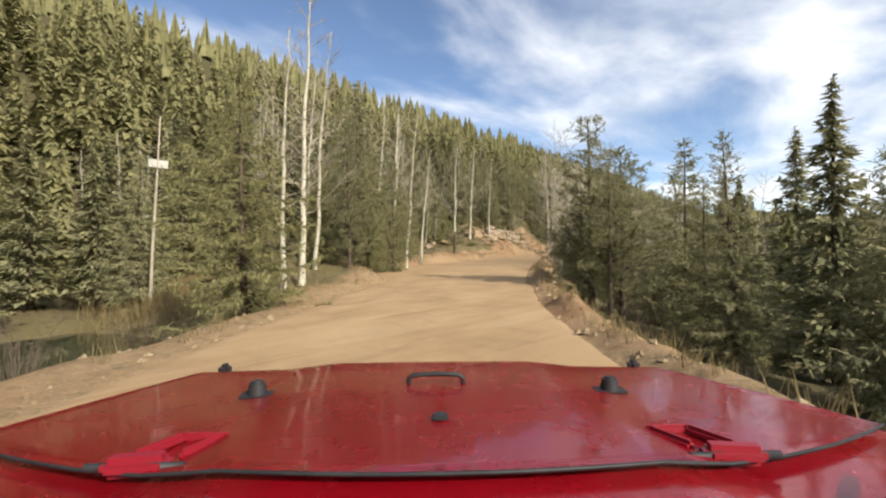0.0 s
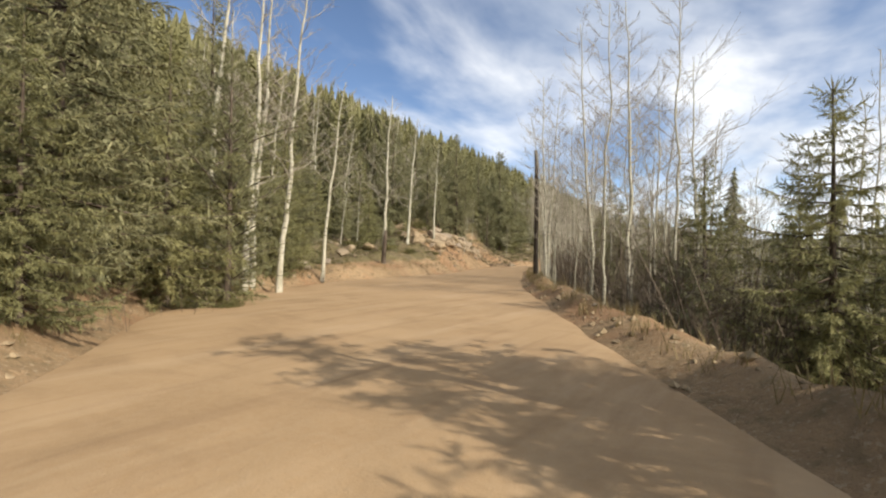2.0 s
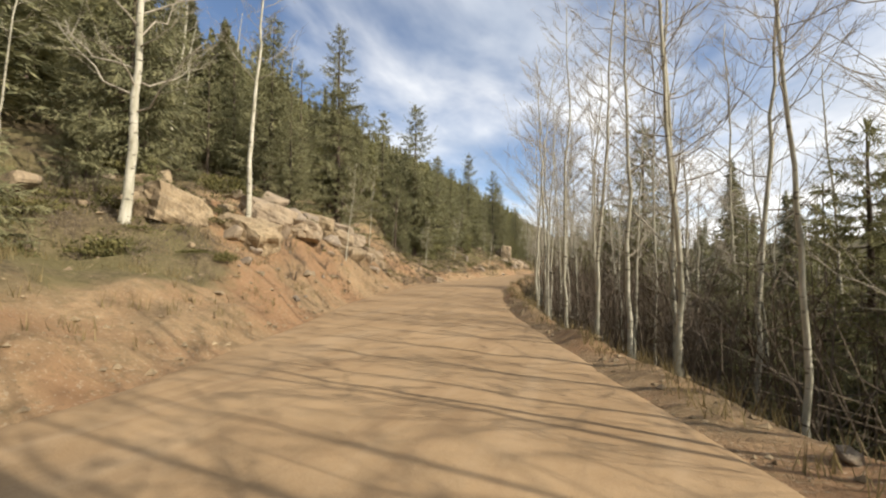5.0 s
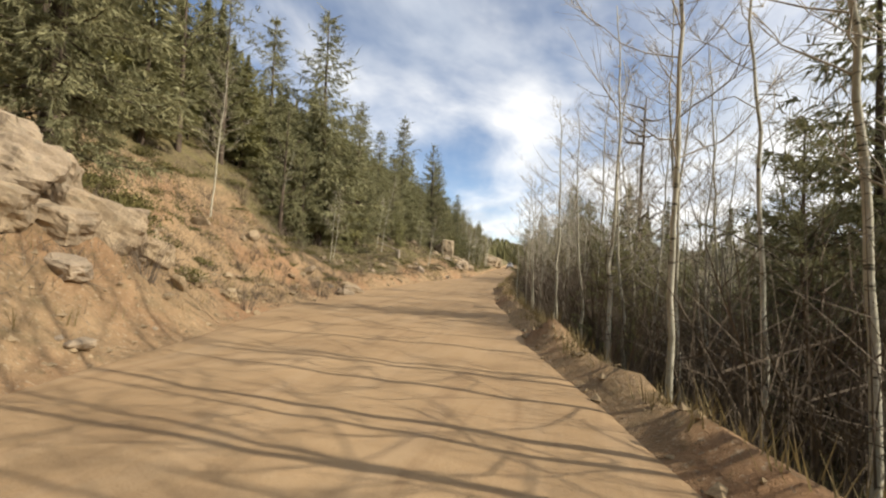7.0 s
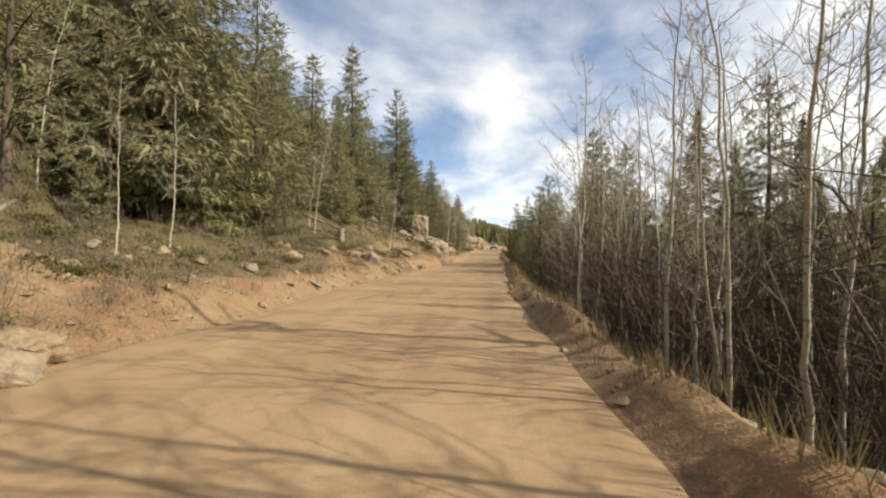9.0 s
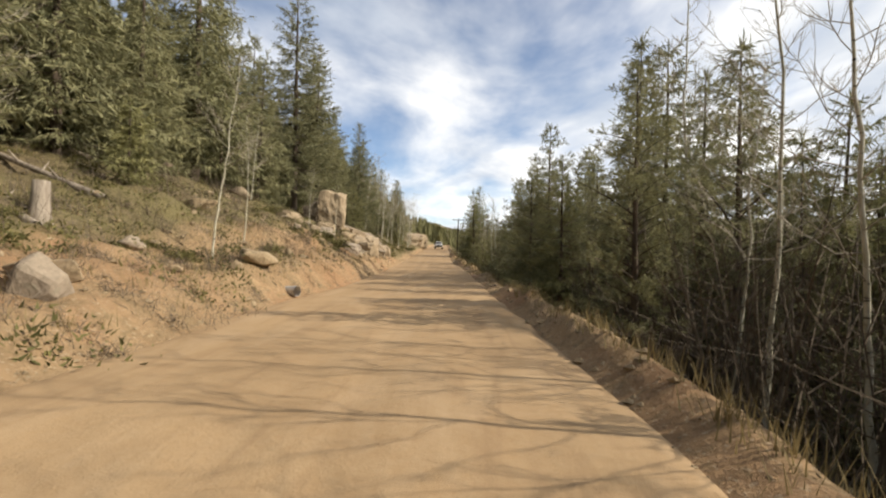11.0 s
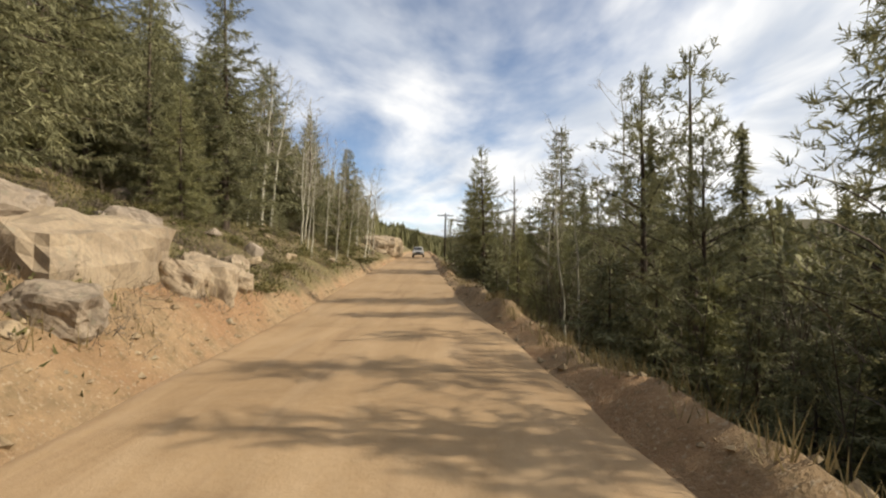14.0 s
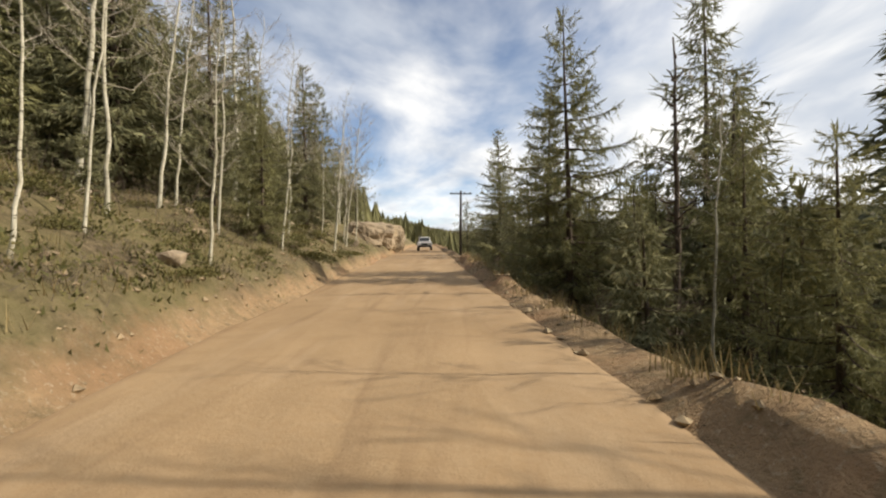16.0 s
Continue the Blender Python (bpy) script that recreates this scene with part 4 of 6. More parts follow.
def scatter(n, y0, y1, d0, d1, gap, kinds, tall):
    made = tries = 0
    while made < n and tries < 3000:
        tries += 1
        y, d = rng.uniform(y0, y1), d0 + (d1 - d0) * rng.random() ** 1.2
        x, yy, z = at(y, d)
        if -16.3 < d < 0 and 73 < y < 90 + 0.8 * max(0, -d - 10):
            continue
        if any((x - a) ** 2 + (yy - b) ** 2 < gap * gap for a, b in spots):
            continue
        kind = kinds[rng.integers(len(kinds))]
        spots.append((x, yy))
        plant(kind, x, yy, rng.uniform(*tall), int(rng.integers(5)), rng.uniform(0, 360), (rng.normal(0, 1.5), rng.normal(0, 1.5)), rng.uniform(0.85, 1.15), close=kind == "young_fir" or -9 < d < 10)
        made += 1


# the wood behind them
scatter(26, -12, 30, -11, -38, 2.2, ("spruce", "aspen", "aspen", "fir"), (6, 10))
for x, y, tall, k in ((-17, 6.5, 12, 2), (-16.5, 13, 12, 0), (-20, 9.5, 13, 3), (-22, 15, 12.5, 1), (-24, 6, 13, 0), (-19, 1.5, 13, 2), (-26, 11.5, 13.5, 3), (-29.5, 17, 13, 1), (-24, 20, 12.5, 2), (-31, 8, 14, 0), (-14.5, -1.5, 12, 1), (-28, 24, 13, 3), (-33, 14, 14, 2)):
    if all((x - a) ** 2 + (y - b) ** 2 > 2.2 for a, b in spots):
        spots.append((x, y))
        plant("spruce" if k else "fir", x, y, tall * (0.74 if k else 0.62), k, 70 * k + 9 * x, wide=1.2, close=False)
scatter(30, 24, 62, -17.5, -32, 2.2, ("spruce", "spruce", "spruce", "aspen"), (8, 13))
scatter(34, 62, 112, -15.5, -30, 2.2, ("spruce", "pine", "spruce", "aspen"), (9, 13))
scatter(32, 112, 150, -12.5, -28, 2.2, ("spruce", "spruce", "pine", "aspen"), (8, 12))
scatter(44, 147, 178, -9, -26, 1.6, ("spruce", "aspen", "spruce", "fir"), (6, 12))
scatter(40, 165, 205, -7.5, -22, 1.9, ("spruce", "aspen", "aspen", "pine"), (6, 10))
scatter(52, 30, 62, 4.8, 17, 0.9, ("aspen",), (7, 12.5))
scatter(14, 28, 70, 13, 28, 2.4, ("spruce", "fir", "spruce"), (6, 11))
scatter(64, 60, 110, 4.6, 16, 0.9, ("aspen",), (6, 12))
scatter(18, 64, 114, 11.5, 24, 2.0, ("spruce", "fir", "spruce"), (6, 10))
scatter(24, 108, 150, 10.2, 22, 2.0, ("aspen", "spruce", "spruce", "pine"), (7, 12))
scatter(30, 163, 215, 4.5, 20, 2.1, ("spruce", "pine", "aspen", "fir"), (6, 11))


scatter(26, 60, 146, 12, 27, 1.8, ("spruce", "spruce", "fir"), (9, 14))
scatter(22, 84, 128, -12.5, -18, 1.8, ("spruce", "pine", "pine", "fir"), (7, 12))
scatter(18, 70, 100, -16.4, -23, 1.7, ("spruce", "pine", "fir"), (7, 12))
scatter(24, 72, 114, 7.0, 14, 1.5, ("spruce", "fir", "pine"), (5, 8.5))
scatter(14, 32, 60, 7.5, 13, 1.5, ("spruce", "fir"), (4.5, 8))
scatter(12, 148, 180, 8, 15, 1.5, ("spruce", "fir", "pine"), (6, 9.5))
scatter(6, 120, 146, 6.5, 11, 1.6, ("spruce", "fir", "pine"), (7, 11))
scatter(18, 128, 160, -11.5, -17, 1.6, ("spruce", "aspen", "fir"), (5, 10))
scatter(12, 34, 58, -11.5, -16, 1.5, ("spruce", "fir", "aspen"), (4, 9))
scatter(14, 146, 188, 11, 24, 1.8, ("spruce", "spruce", "fir"), (7, 10.5))
scatter(14, 30, 60, -14.5, -24, 1.6, ("spruce", "spruce", "aspen"), (8, 13))
scatter(12, 4, 34, 8, 24, 2.0, ("spruce", "fir", "pine"), (7, 11))


# young conifers under the taller trees
scatter(8, 60, 106, 6.5, 11, 1.2, ("young_fir",), (1.5, 4.0))
scatter(44, 106, 178, 5.0, 10, 1.2, ("young_fir",), (1.5, 4.0))
scatter(16, 14, 58, 6.5, 12, 1.3, ("young_fir",), (1.5, 3.5))
scatter(14, 40, 140, -15, -10, 1.5, ("young_fir",), (1.0, 3.0))
scatter(12, 150, 178, -12, -7.5, 1.2, ("young_fir",), (1.0, 2.5))

# the old lower bark of one roadside aspen
old = Tubes().add([(-0.02, 0, -0.3), (0.02, 0, 0.8), (0.11, 0, 1.7), (0.17, 0, 2.5)], [0.185, 0.165, 0.148, 0.12], 10)
ob = new("old_bark", old.mesh("old_bark", BARK))
ob.matrix_world = pose(-22.8, 44.1, height(-22.8, 44.1))
ob.parent = next(o for o in scene.objects if o.name.startswith("aspen_tree") and (o.matrix_basis.translation - Vector((-22.8, 44.1, o.matrix_basis.translation.z))).length < 0.1)
ob.matrix_parent_inverse = ob.parent.matrix_basis.inverted()
tagged(ob, "dark furrowed bark round the trunk's foot")


# a pale slim stem in the hollow carries a white box
white = Mat("weathered_white_board", 0.7)
white.color(white.ramp(white.noise(3, 4, 0.6), [(0.3, (0.34, 0.32, 0.28)), (0.7, (0.48, 0.46, 0.41))]))
bm = bmesh.new()
bmesh.ops.create_cube(bm, size=1, matrix=Matrix.Diagonal((1.3, 0.5, 0.62, 1)))
bmesh.ops.bevel(bm, geom=bm.edges[:], offset=0.03, segments=1, affect="EDGES")
box_post = new("box_on_post")
zb = height(-11.5, 10.0)
box_post.matrix_world = pose(-11.5, 10.0, zb, 0, 3, 75)
part("post", Tubes().add([(0, 0, -0.4), (0, 0, 3), (0.06, 0, 6), (0.1, 0, 9)], [0.08, 0.065, 0.05, 0.025], 8).mesh("post", TWIG), None, box_post)
lid = part("box", bm, white.m, box_post, "white weathered box fixed high on the post")
lid.location = (0.1, 0.12, 5.75 - zb)
lid.scale = (0.6, 0.6, 0.6)
tagged(box_post, "slim pale post with a white box in the hollow", "post")


# ---- far woods ----
def woods_mesh(name, places, rng, layers, spikes, material):
    """Many plain conifers joined: jagged skirts round a stem."""
    P = np.asarray(places)
    V, F = [], []
    ang = np.linspace(0, 2 * np.pi, 2 * spikes, endpoint=False)
    count = 0
    for x, y, z, tall, wide in P:
        turn = rng.uniform(0, 6.28)
        for k in range(layers):
            u = k / layers
            r = wide * (1 - u) ** 0.85 * rng.uniform(0.8, 1.2) + 0.04 * tall * (1 - u)
            low, up = z + tall * (0.06 + 0.90 * u), z + tall * min(1.0, 0.06 + 0.90 * u + 1.9 / layers)
            jag = np.where(np.arange(2 * spikes) % 2 == 0, 1.0, 0.42) * rng.uniform(0.55, 1.3, 2 * spikes)
            drop = (np.where(np.arange(2 * spikes) % 2 == 0, -0.02, 0.03) + rng.normal(0, 0.012, 2 * spikes)) * tall
            ring = np.stack([x + r * jag * np.cos(ang + turn + k), y + r * jag * np.sin(ang + turn + k), low + drop], -1)
            V.append(ring)
            V.append([(x, y, up)])
            F += [(count + j, count + (j + 1) % (2 * spikes), count + 2 * spikes) for j in range(2 * spikes)]
            count += 2 * spikes + 1
    me = mesh_of(name, np.concatenate(V).tolist(), F, material)
    return new(name, me)


def blade_tree(rng, blades):
    """A conifer of unit height and reach as many single hanging blades."""
    u = 1 - rng.random(blades) ** 0.62
    u = 0.04 + 0.95 * u
    a = rng.uniform(0, 6.283, blades)
    reach = (1 - u) ** 0.8 * rng.uniform(0.5, 1.12, blades) + 0.05
    out = np.stack([np.cos(a), np.sin(a)], -1)
    side = np.stack([-out[:, 1], out[:, 0]], -1)
    w = (0.10 + 0.13 * (1 - u)) * rng.uniform(0.6, 1.3, blades)
    root, tip = reach * rng.uniform(0.15, 0.6, blades), reach
    drop = rng.uniform(-0.01, 0.05, blades)
    tri = np.zeros((blades, 3, 3))
    tri[:, 0, :2] = out * root[:, None] + side * w[:, None]
    tri[:, 1, :2] = out * root[:, None] - side * w[:, None]
    tri[:, 2, :2] = out * tip[:, None] + side * (w * rng.normal(0, 0.6, blades))[:, None]
    tri[:, 0, 2], tri[:, 1, 2], tri[:, 2, 2] = u + 0.02 + rng.normal(0, 0.012, blades), u + 0.02 + rng.normal(0, 0.012, blades), u - drop
    return tri


def blade_wood(name, places, rng, blades, material):
    """Many conifers joined, each a turned and sized copy of one of seven shapes."""
    shapes = [blade_tree(rng, blades) for _ in range(7)]
    V = []
    for x, y, z, tall, wide in places:
        s = shapes[int(rng.integers(7))]
        t = rng.uniform(0, 6.283)
        c, q = math.cos(t) * wide, math.sin(t) * wide
        V.append(np.stack([x + s[..., 0] * c - s[..., 1] * q, y + s[..., 0] * q + s[..., 1] * c, z + s[..., 2] * tall], -1).reshape(-1, 3))
    V = np.concatenate(V)
    me = bpy.data.meshes.new(name)
    n = len(V)
    me.vertices.add(n)
    me.vertices.foreach_set("co", V.ravel())
    me.loops.add(n)
    me.loops.foreach_set("vertex_index", np.arange(n))
    me.polygons.add(n // 3)
    me.polygons.foreach_set("loop_start", np.arange(0, n, 3))
    me.polygons.foreach_set("loop_total", np.full(n // 3, 3))
    me.materials.append(material)
    me.update(calc_edges=True)
    return new(name, me)


def wood_places(n, y0, y1, d0, d1, power, rng, tall):
    y = rng.uniform(y0, y1, n)
    d = d0 + (d1 - d0) * rng.random(n) ** power
    lx, nx, ny = line_at(y)
    near = np.clip(d, -60, 40)
    x = lx + nx * near + (d - near)
    w = y + ny * near + np.where(d - near < 0, (d - near) * 0.25, 0)
    z = land(y, d, x, w) - 0.3
    h = rng.uniform(*tall, n)
    return np.stack([x, w, z, h, h * rng.uniform(0.13, 0.2, n)], -1)


rng = np.random.default_rng(21)
hill_near = np.concatenate([wood_places(420, -45, 45, -30, -78, 1.2, rng, (8, 13)), wood_places(1100, -40, 280, -30, -78, 1.3, rng, (8, 14)), wood_places(420, 10, 230, 22, 75, 1.2, rng, (8, 14))])
tagged(blade_wood("conifer_wood", hill_near, rng, 230, NEEDLE_FAR), "dense olive-green conifer wood on the hillside and valley slope", "forest", kind="stuff")
hill_far = np.concatenate([wood_places(5200, -120, 700, -68, -330, 0.9, rng, (8, 14)), wood_places(700, 200, 420, -18, -70, 1.0, rng, (7, 12)), wood_places(1100, -60, 500, 70, 320, 1.2, rng, (8, 13)), wood_places(2200, -60, 1200, 320, 1300, 1.2, rng, (10, 18)), wood_places(900, 330, 900, -60, 120, 1.0, rng, (7, 12))])
tagged(woods_mesh("far_conifer_wood", hill_far, rng, 3, 5, NEEDLE_FAR), "distant dark conifer forest covering the mountainside", "forest", kind="stuff")


# ---- rocks ----
def rock_mesh(rng, size, points=16, cuts=2, rough=0.05):
    bm = bmesh.new()
    for _ in range(points):
        v = rng.normal(0, 1, 3)
        v = v / np.linalg.norm(v) * rng.uniform(0.85, 1.1)
        bm.verts.new(v * np.array(size) * 0.5)
    got = bmesh.ops.convex_hull(bm, input=bm.verts)
    bmesh.ops.delete(bm, geom=[g for g in got["geom_interior"] if isinstance(g, bmesh.types.BMVert)], context="VERTS")
    bmesh.ops.bevel(bm, geom=bm.edges[:], offset=0.05 * min(size), segments=1, profile=0.6, affect="EDGES")
    bmesh.ops.triangulate(bm, faces=bm.faces[:])
    bmesh.ops.subdivide_edges(bm, edges=[e for e in bm.edges if e.calc_length() > 0.22 * max(size)], cuts=1, use_grid_fill=True)
    bmesh.ops.triangulate(bm, faces=bm.faces[:])
    off = rng.uniform(0, 50)
    for v in bm.verts:
        p = v.co * (2.2 / max(size)) + Vector((off, off, 0))
        v.co += v.co.normalized() * noise.fractal(p, 0.9, 2.0, 4) * rough * max(size)
    me = bpy.data.meshes.new("rock")
    bm.to_mesh(me)
    bm.free()
    me.polygons.foreach_set("use_smooth", [False] * len(me.polygons))
    return me


rng = np.random.default_rng(5)
ROCKS = [rock_mesh(rng, s) for s in ((1, 0.8, 0.6), (1, 0.9, 0.75), (1.2, 0.7, 0.5), (1, 1, 0.55), (0.9, 0.8, 0.85), (1.3, 0.9, 0.45), (1, 0.7, 0.7), (1.1, 0.95, 0.6))]
for k, me in enumerate(ROCKS):
    me.materials.append(ROCK if k % 4 else ROCK_GREY)


def stone(y, d, size, k=0, turn=0.0, tilt=(0, 0), sink=0.25, label="", name="rock", flat=1.0):
    x, yy, z = at(y, d)
    ob = new(name, ROCKS[k % len(ROCKS)])
    ob.matrix_world = pose(x, yy, z + size * 0.3 * flat - sink * size * 0.5, tilt[0], tilt[1], turn) @ Matrix.Diagonal((size, size, size * flat, 1))
    return tagged(ob, label or "angular tan granite rock half sunk in the soil", "rock", "rocks on the bank")


def strew(n, y0, y1, d0, d1, s0, s1, flat=1.0):
    for _ in range(n):
        stone(rng.uniform(y0, y1), rng.uniform(d0, d1), s0 + (s1 - s0) * rng.random() ** 2, int(rng.integers(8)), rng.uniform(0, 360), (rng.normal(0, 12), rng.normal(0, 12)), flat=flat)


def strew_small(bounds, rng):
    """Stones too small and many to count, joined."""
    V, F, count = [], [], 0
    plain = []
    for me in ROCKS:
        v = np.empty(len(me.vertices) * 3)
        me.vertices.foreach_get("co", v)
        plain.append((v.reshape(-1, 3), [tuple(q.vertices) for q in me.polygons]))
    for n, y0, y1, d0, d1, s0, s1 in bounds:
        for _ in range(n):
            x, yy, z = at(rng.uniform(y0, y1), rng.uniform(d0, d1))
            v, f = plain[int(rng.integers(8))]
            size = s0 + (s1 - s0) * rng.random() ** 2
            turn = np.array(pose(0, 0, 0, rng.normal(0, 15), rng.normal(0, 15), rng.uniform(0, 360)).to_3x3())
            V.append(v @ turn.T * size + np.array([x, yy, z + 0.12 * size]))
            F += [tuple(i + count for i in q) for q in f]
            count += len(v)
    return new("loose_stones", mesh_of("loose_stones", np.concatenate(V), F, ROCK))

strew(40, 34, 56, -16, -9.3, 0.35, 1.7)
strew(10, 27, 40, -10.5, -8.8, 0.12, 0.4)
strew(30, 57, 72, -13.5, -6.2, 0.4, 2.0)
strew(20, 57, 74, -6.8, -4.9, 0.12, 0.5)
strew(30, 62, 76, -10.5, -5.4, 0.2, 1.0)
strew(46, 74, 102, -12.5, -5.2, 0.12, 0.9)
strew(34, 100, 126, -13.5, -5.0, 0.18, 1.5)
strew(34, 125, 148, -11.5, -4.8, 0.2, 1.6)
strew(16, 140, 170, -8, -4.0, 0.12, 0.7)
tagged(strew_small(((110, 56, 92, -11.5, -5.4, 0.1, 0.5), (90, 92, 126, -11.5, -4.6, 0.1, 0.55), (70, 120, 165, -9.5, -3.9, 0.1, 0.55), (40, 32, 56, -13.0, -8.8, 0.12, 0.6)), np.random.default_rng(15)), "angular tan granite stones strewn over the cut bank", "stones", kind="stuff")
strew(10, 168, 205, -7, -4.4, 0.3, 1.4)
strew(12, 10, 90, 3.0, 3.9, 0.12, 0.35)
strew(10, 90, 150, 2.9, 3.9, 0.08, 0.35)
strew(9, 112, 122, 2.9, 3.6, 0.2, 0.45)


def block_stone(name, x, y, z, size, turn, tilt, label, material, seed=1):
    """A boulder with a squarish, rounded body."""
    bm = bmesh.new()
    bmesh.ops.create_cube(bm, size=1)
    bmesh.ops.subdivide_edges(bm, edges=bm.edges[:], cuts=11, use_grid_fill=True)
    for v in bm.verts:
        p = v.co.copy()
        round_ = p.normalized() * 0.56
        v.co = p.lerp(round_, 0.30)
    chop = np.random.default_rng(seed)
    for _ in range(9):
        n = Vector(chop.normal(0, 1, 3)).normalized()
        far = max(v.co.dot(n) for v in bm.verts) * chop.uniform(0.80, 0.93)
        for v in bm.verts:
            over = v.co.dot(n) - far
            if over > 0:
                v.co -= n * over
    for v in bm.verts:
        q = v.co * 2.6 + Vector((seed * 7.1, 0, 0))
        v.co += v.co.normalized() * noise.fractal(q, 0.85, 2.2, 6) * 0.10
        v.co = Vector((v.co.x * size[0], v.co.y * size[1], v.co.z * size[2]))
    me = bpy.data.meshes.new(name)
    bm.to_mesh(me)
    bm.free()
    me.polygons.foreach_set("use_smooth", [False] * len(me.polygons))
    me.materials.append(material)
    ob = new(name, me)
    ob.matrix_world = pose(x, y, z, tilt[0], tilt[1], turn)
    return tagged(ob, label, "boulder")


block_stone("boulder", -38.3, 132.6, 3.95, (1.85, 1.9, 2.7), 15, (0, 4), "tall squarish tan granite boulder standing on the bank", ROCK, 3)
block_stone("boulder", -39.4, 133.2, 3.7, (1.6, 1.8, 1.9), 50, (0, -25), "dark weathered boulder leaning on a taller one", ROCK_GREY, 4)
block_stone("rock_slab", -36.5, 128.9, 1.05, (2.9, 3.6, 1.4), 8, (3, 20), "broad pale granite slab sloping to the road", ROCK, 5)
block_stone("rock_slab", -37.1, 133.5, 1.1, (2.3, 3.4, 2.3), -4, (0, 8), "blocky pale granite slab at the road edge", ROCK, 6)
block_stone("rock_slab", -37.3, 137.3, 1.1, (2.5, 3.8, 2.7), 6, (3, 8), "flat granite slab with broken edge on the bank", ROCK, 7)
block_stone("rock_slab", -38.6, 136.0, 2.6, (2.6, 3.0, 1.1), -12, (4, 14), "weathered granite slab lying on a rock face", ROCK_GREY, 11)
block_stone("rock_slab", -36.2, 140.0, 0.75, (1.3, 1.5, 1.9), 30, (5, 20), "split upright granite slab at the road edge", ROCK, 12)
block_stone("boulder", -37.6, 126.0, 2.35, (1.0, 1.2, 0.8), 70, (8, 10), "low rounded tan boulder on the bank", ROCK, 8)
for k, (y, d, s, t) in enumerate(((127.2, -5.0, 0.9, 20), (131.2, -4.6, 1.1, 75), (131.6, -6.2, 1.0, 130), (135.6, -4.5, 0.8, 10), (135.3, -6.4, 1.3, 50), (139.6, -4.9, 1.0, 95), (139.9, -6.3, 1.2, 140), (141.6, -4.6, 0.7, 30), (133.2, -6.9, 0.9, 60), (137.4, -6.7, 1.0, 15), (129.0, -6.9, 1.1, 100), (143.0, -5.2, 0.8, 160))):
    x, yy, z = at(y, d)
    block_stone("boulder", x, yy, z + 0.12 * s, (s * 1.2, s, s * 0.8), t, (8, 12), "broken tan granite block among the slabs", ROCK_GREY if k % 3 == 0 else ROCK, 70 + k)
for k, (y, d, s, h, t) in enumerate(((196, -5.6, 4.0, 3.0, 10), (200, -5.2, 3.6, 2.6, 60), (204, -5.6, 4.4, 3.2, 35), (209, -5.3, 4.0, 2.8, 80), (192, -5.9, 3.2, 2.2, 20))):
    x, yy, z = at(y, d)
    block_stone("rock_outcrop", x, yy, z + 0.3, (s, s, h), t, (0, 6), "pale tan rock outcrop beside the road", ROCK, 20 + k)
for k, (y, d, s, t) in enumerate(((61, -7.6, 1.7, 10), (63.5, -8.3, 1.8, 70), (66, -7.8, 1.5, 130), (68.5, -8.6, 1.6, 30), (59.5, -9.5, 1.8, 95), (72.3, -7.9, 1.25, 150), (72.0, -6.9, 0.85, 15), (72.8, -7.0, 1.35, 80), (73.8, -7.3, 1.15, 140), (71.0, -7.1, 0.95, 45), (74.3, -6.9, 0.8, 100), (72.1, -8.8, 1.4, 20), (70.5, -8.0, 1.3, 60), (73.3, -8.5, 1.1, 125), (75.5, -6.6, 0.5, 35), (71.4, -6.1, 0.5, 5), (76.6, -6.2, 0.45, 88), (69.3, -7.2, 0.9, 12), (86.3, -5.4, 0.8, 40), (84.8, -5.3, 0.6, 77), (87.2, -5.8, 0.7, 10))):
    x, yy, z = at(y, d)
    block_stone("boulder", x, yy, z + 0.06 * s, (s * 1.25, s, s * 0.72), t, (6, 14), "broken angular tan granite boulder jutting from the cut bank", ROCK, 40 + k)


# ---- scrub, grass and dead wood ----
def bush_mesh(rng, n, size, leaf, material):
    """A low shrub: small single leaves on an uneven dome, with gaps."""
    V, F = [], []
    lobes = [(rng.normal(0, 0.45, 2), rng.uniform(0.45, 0.8)) for _ in range(6)]
    for _ in range(n):
        c0, r = lobes[int(rng.integers(6))]
        v = rng.normal(0, 1, 3)
        v = v / np.linalg.norm(v) * rng.random() ** 0.3 * r
        v[2] = abs(v[2])
        v[:2] += c0 * 0.8
        c = v * np.array(size)
        d = rng.normal(0, 0.7, 3) + np.array([v[0], v[1], 0.6])
        d = d / np.linalg.norm(d) * leaf * rng.uniform(0.6, 1.5)
        w = np.cross(d, rng.normal(0, 1, 3))
        w = w / (np.linalg.norm(w) + 1e-9) * leaf * 0.28
        k = len(V)
        V += [c - w, c + w, c + d]
        F.append((k, k + 1, k + 2))
    return mesh_of("bush", V, F, material)


def brush_mesh(rng, n, tall):
    t = Tubes()
    for _ in range(n):
        a, r = rng.uniform(0, 6.28), rng.uniform(0, 0.2)
        d = np.array([math.cos(a), math.sin(a), 0]) * rng.uniform(0.15, 0.6)
        h = tall * rng.uniform(0.5, 1.1)
        p0 = np.array([math.cos(a) * r, math.sin(a) * r, -0.05])
        p1 = p0 + d * h * 0.4 + np.array([0, 0, h * 0.55]) + rng.normal(0, 0.03, 3)
        p2 = p0 + d * h * 0.9 + np.array([0, 0, h])
        t.add([p0, p1, p2], [0.009, 0.006, 0.002], 3)
        for _ in range(3):
            w = rng.uniform(0.3, 0.9)
            c = p1 + (p2 - p1) * w
            t.add([c, c + (d + rng.normal(0, 0.5, 3) + np.array([0, 0, 0.5])) * h * 0.25], [0.004, 0.0015], 3)
    return t.mesh("brush", TWIG_DARK)


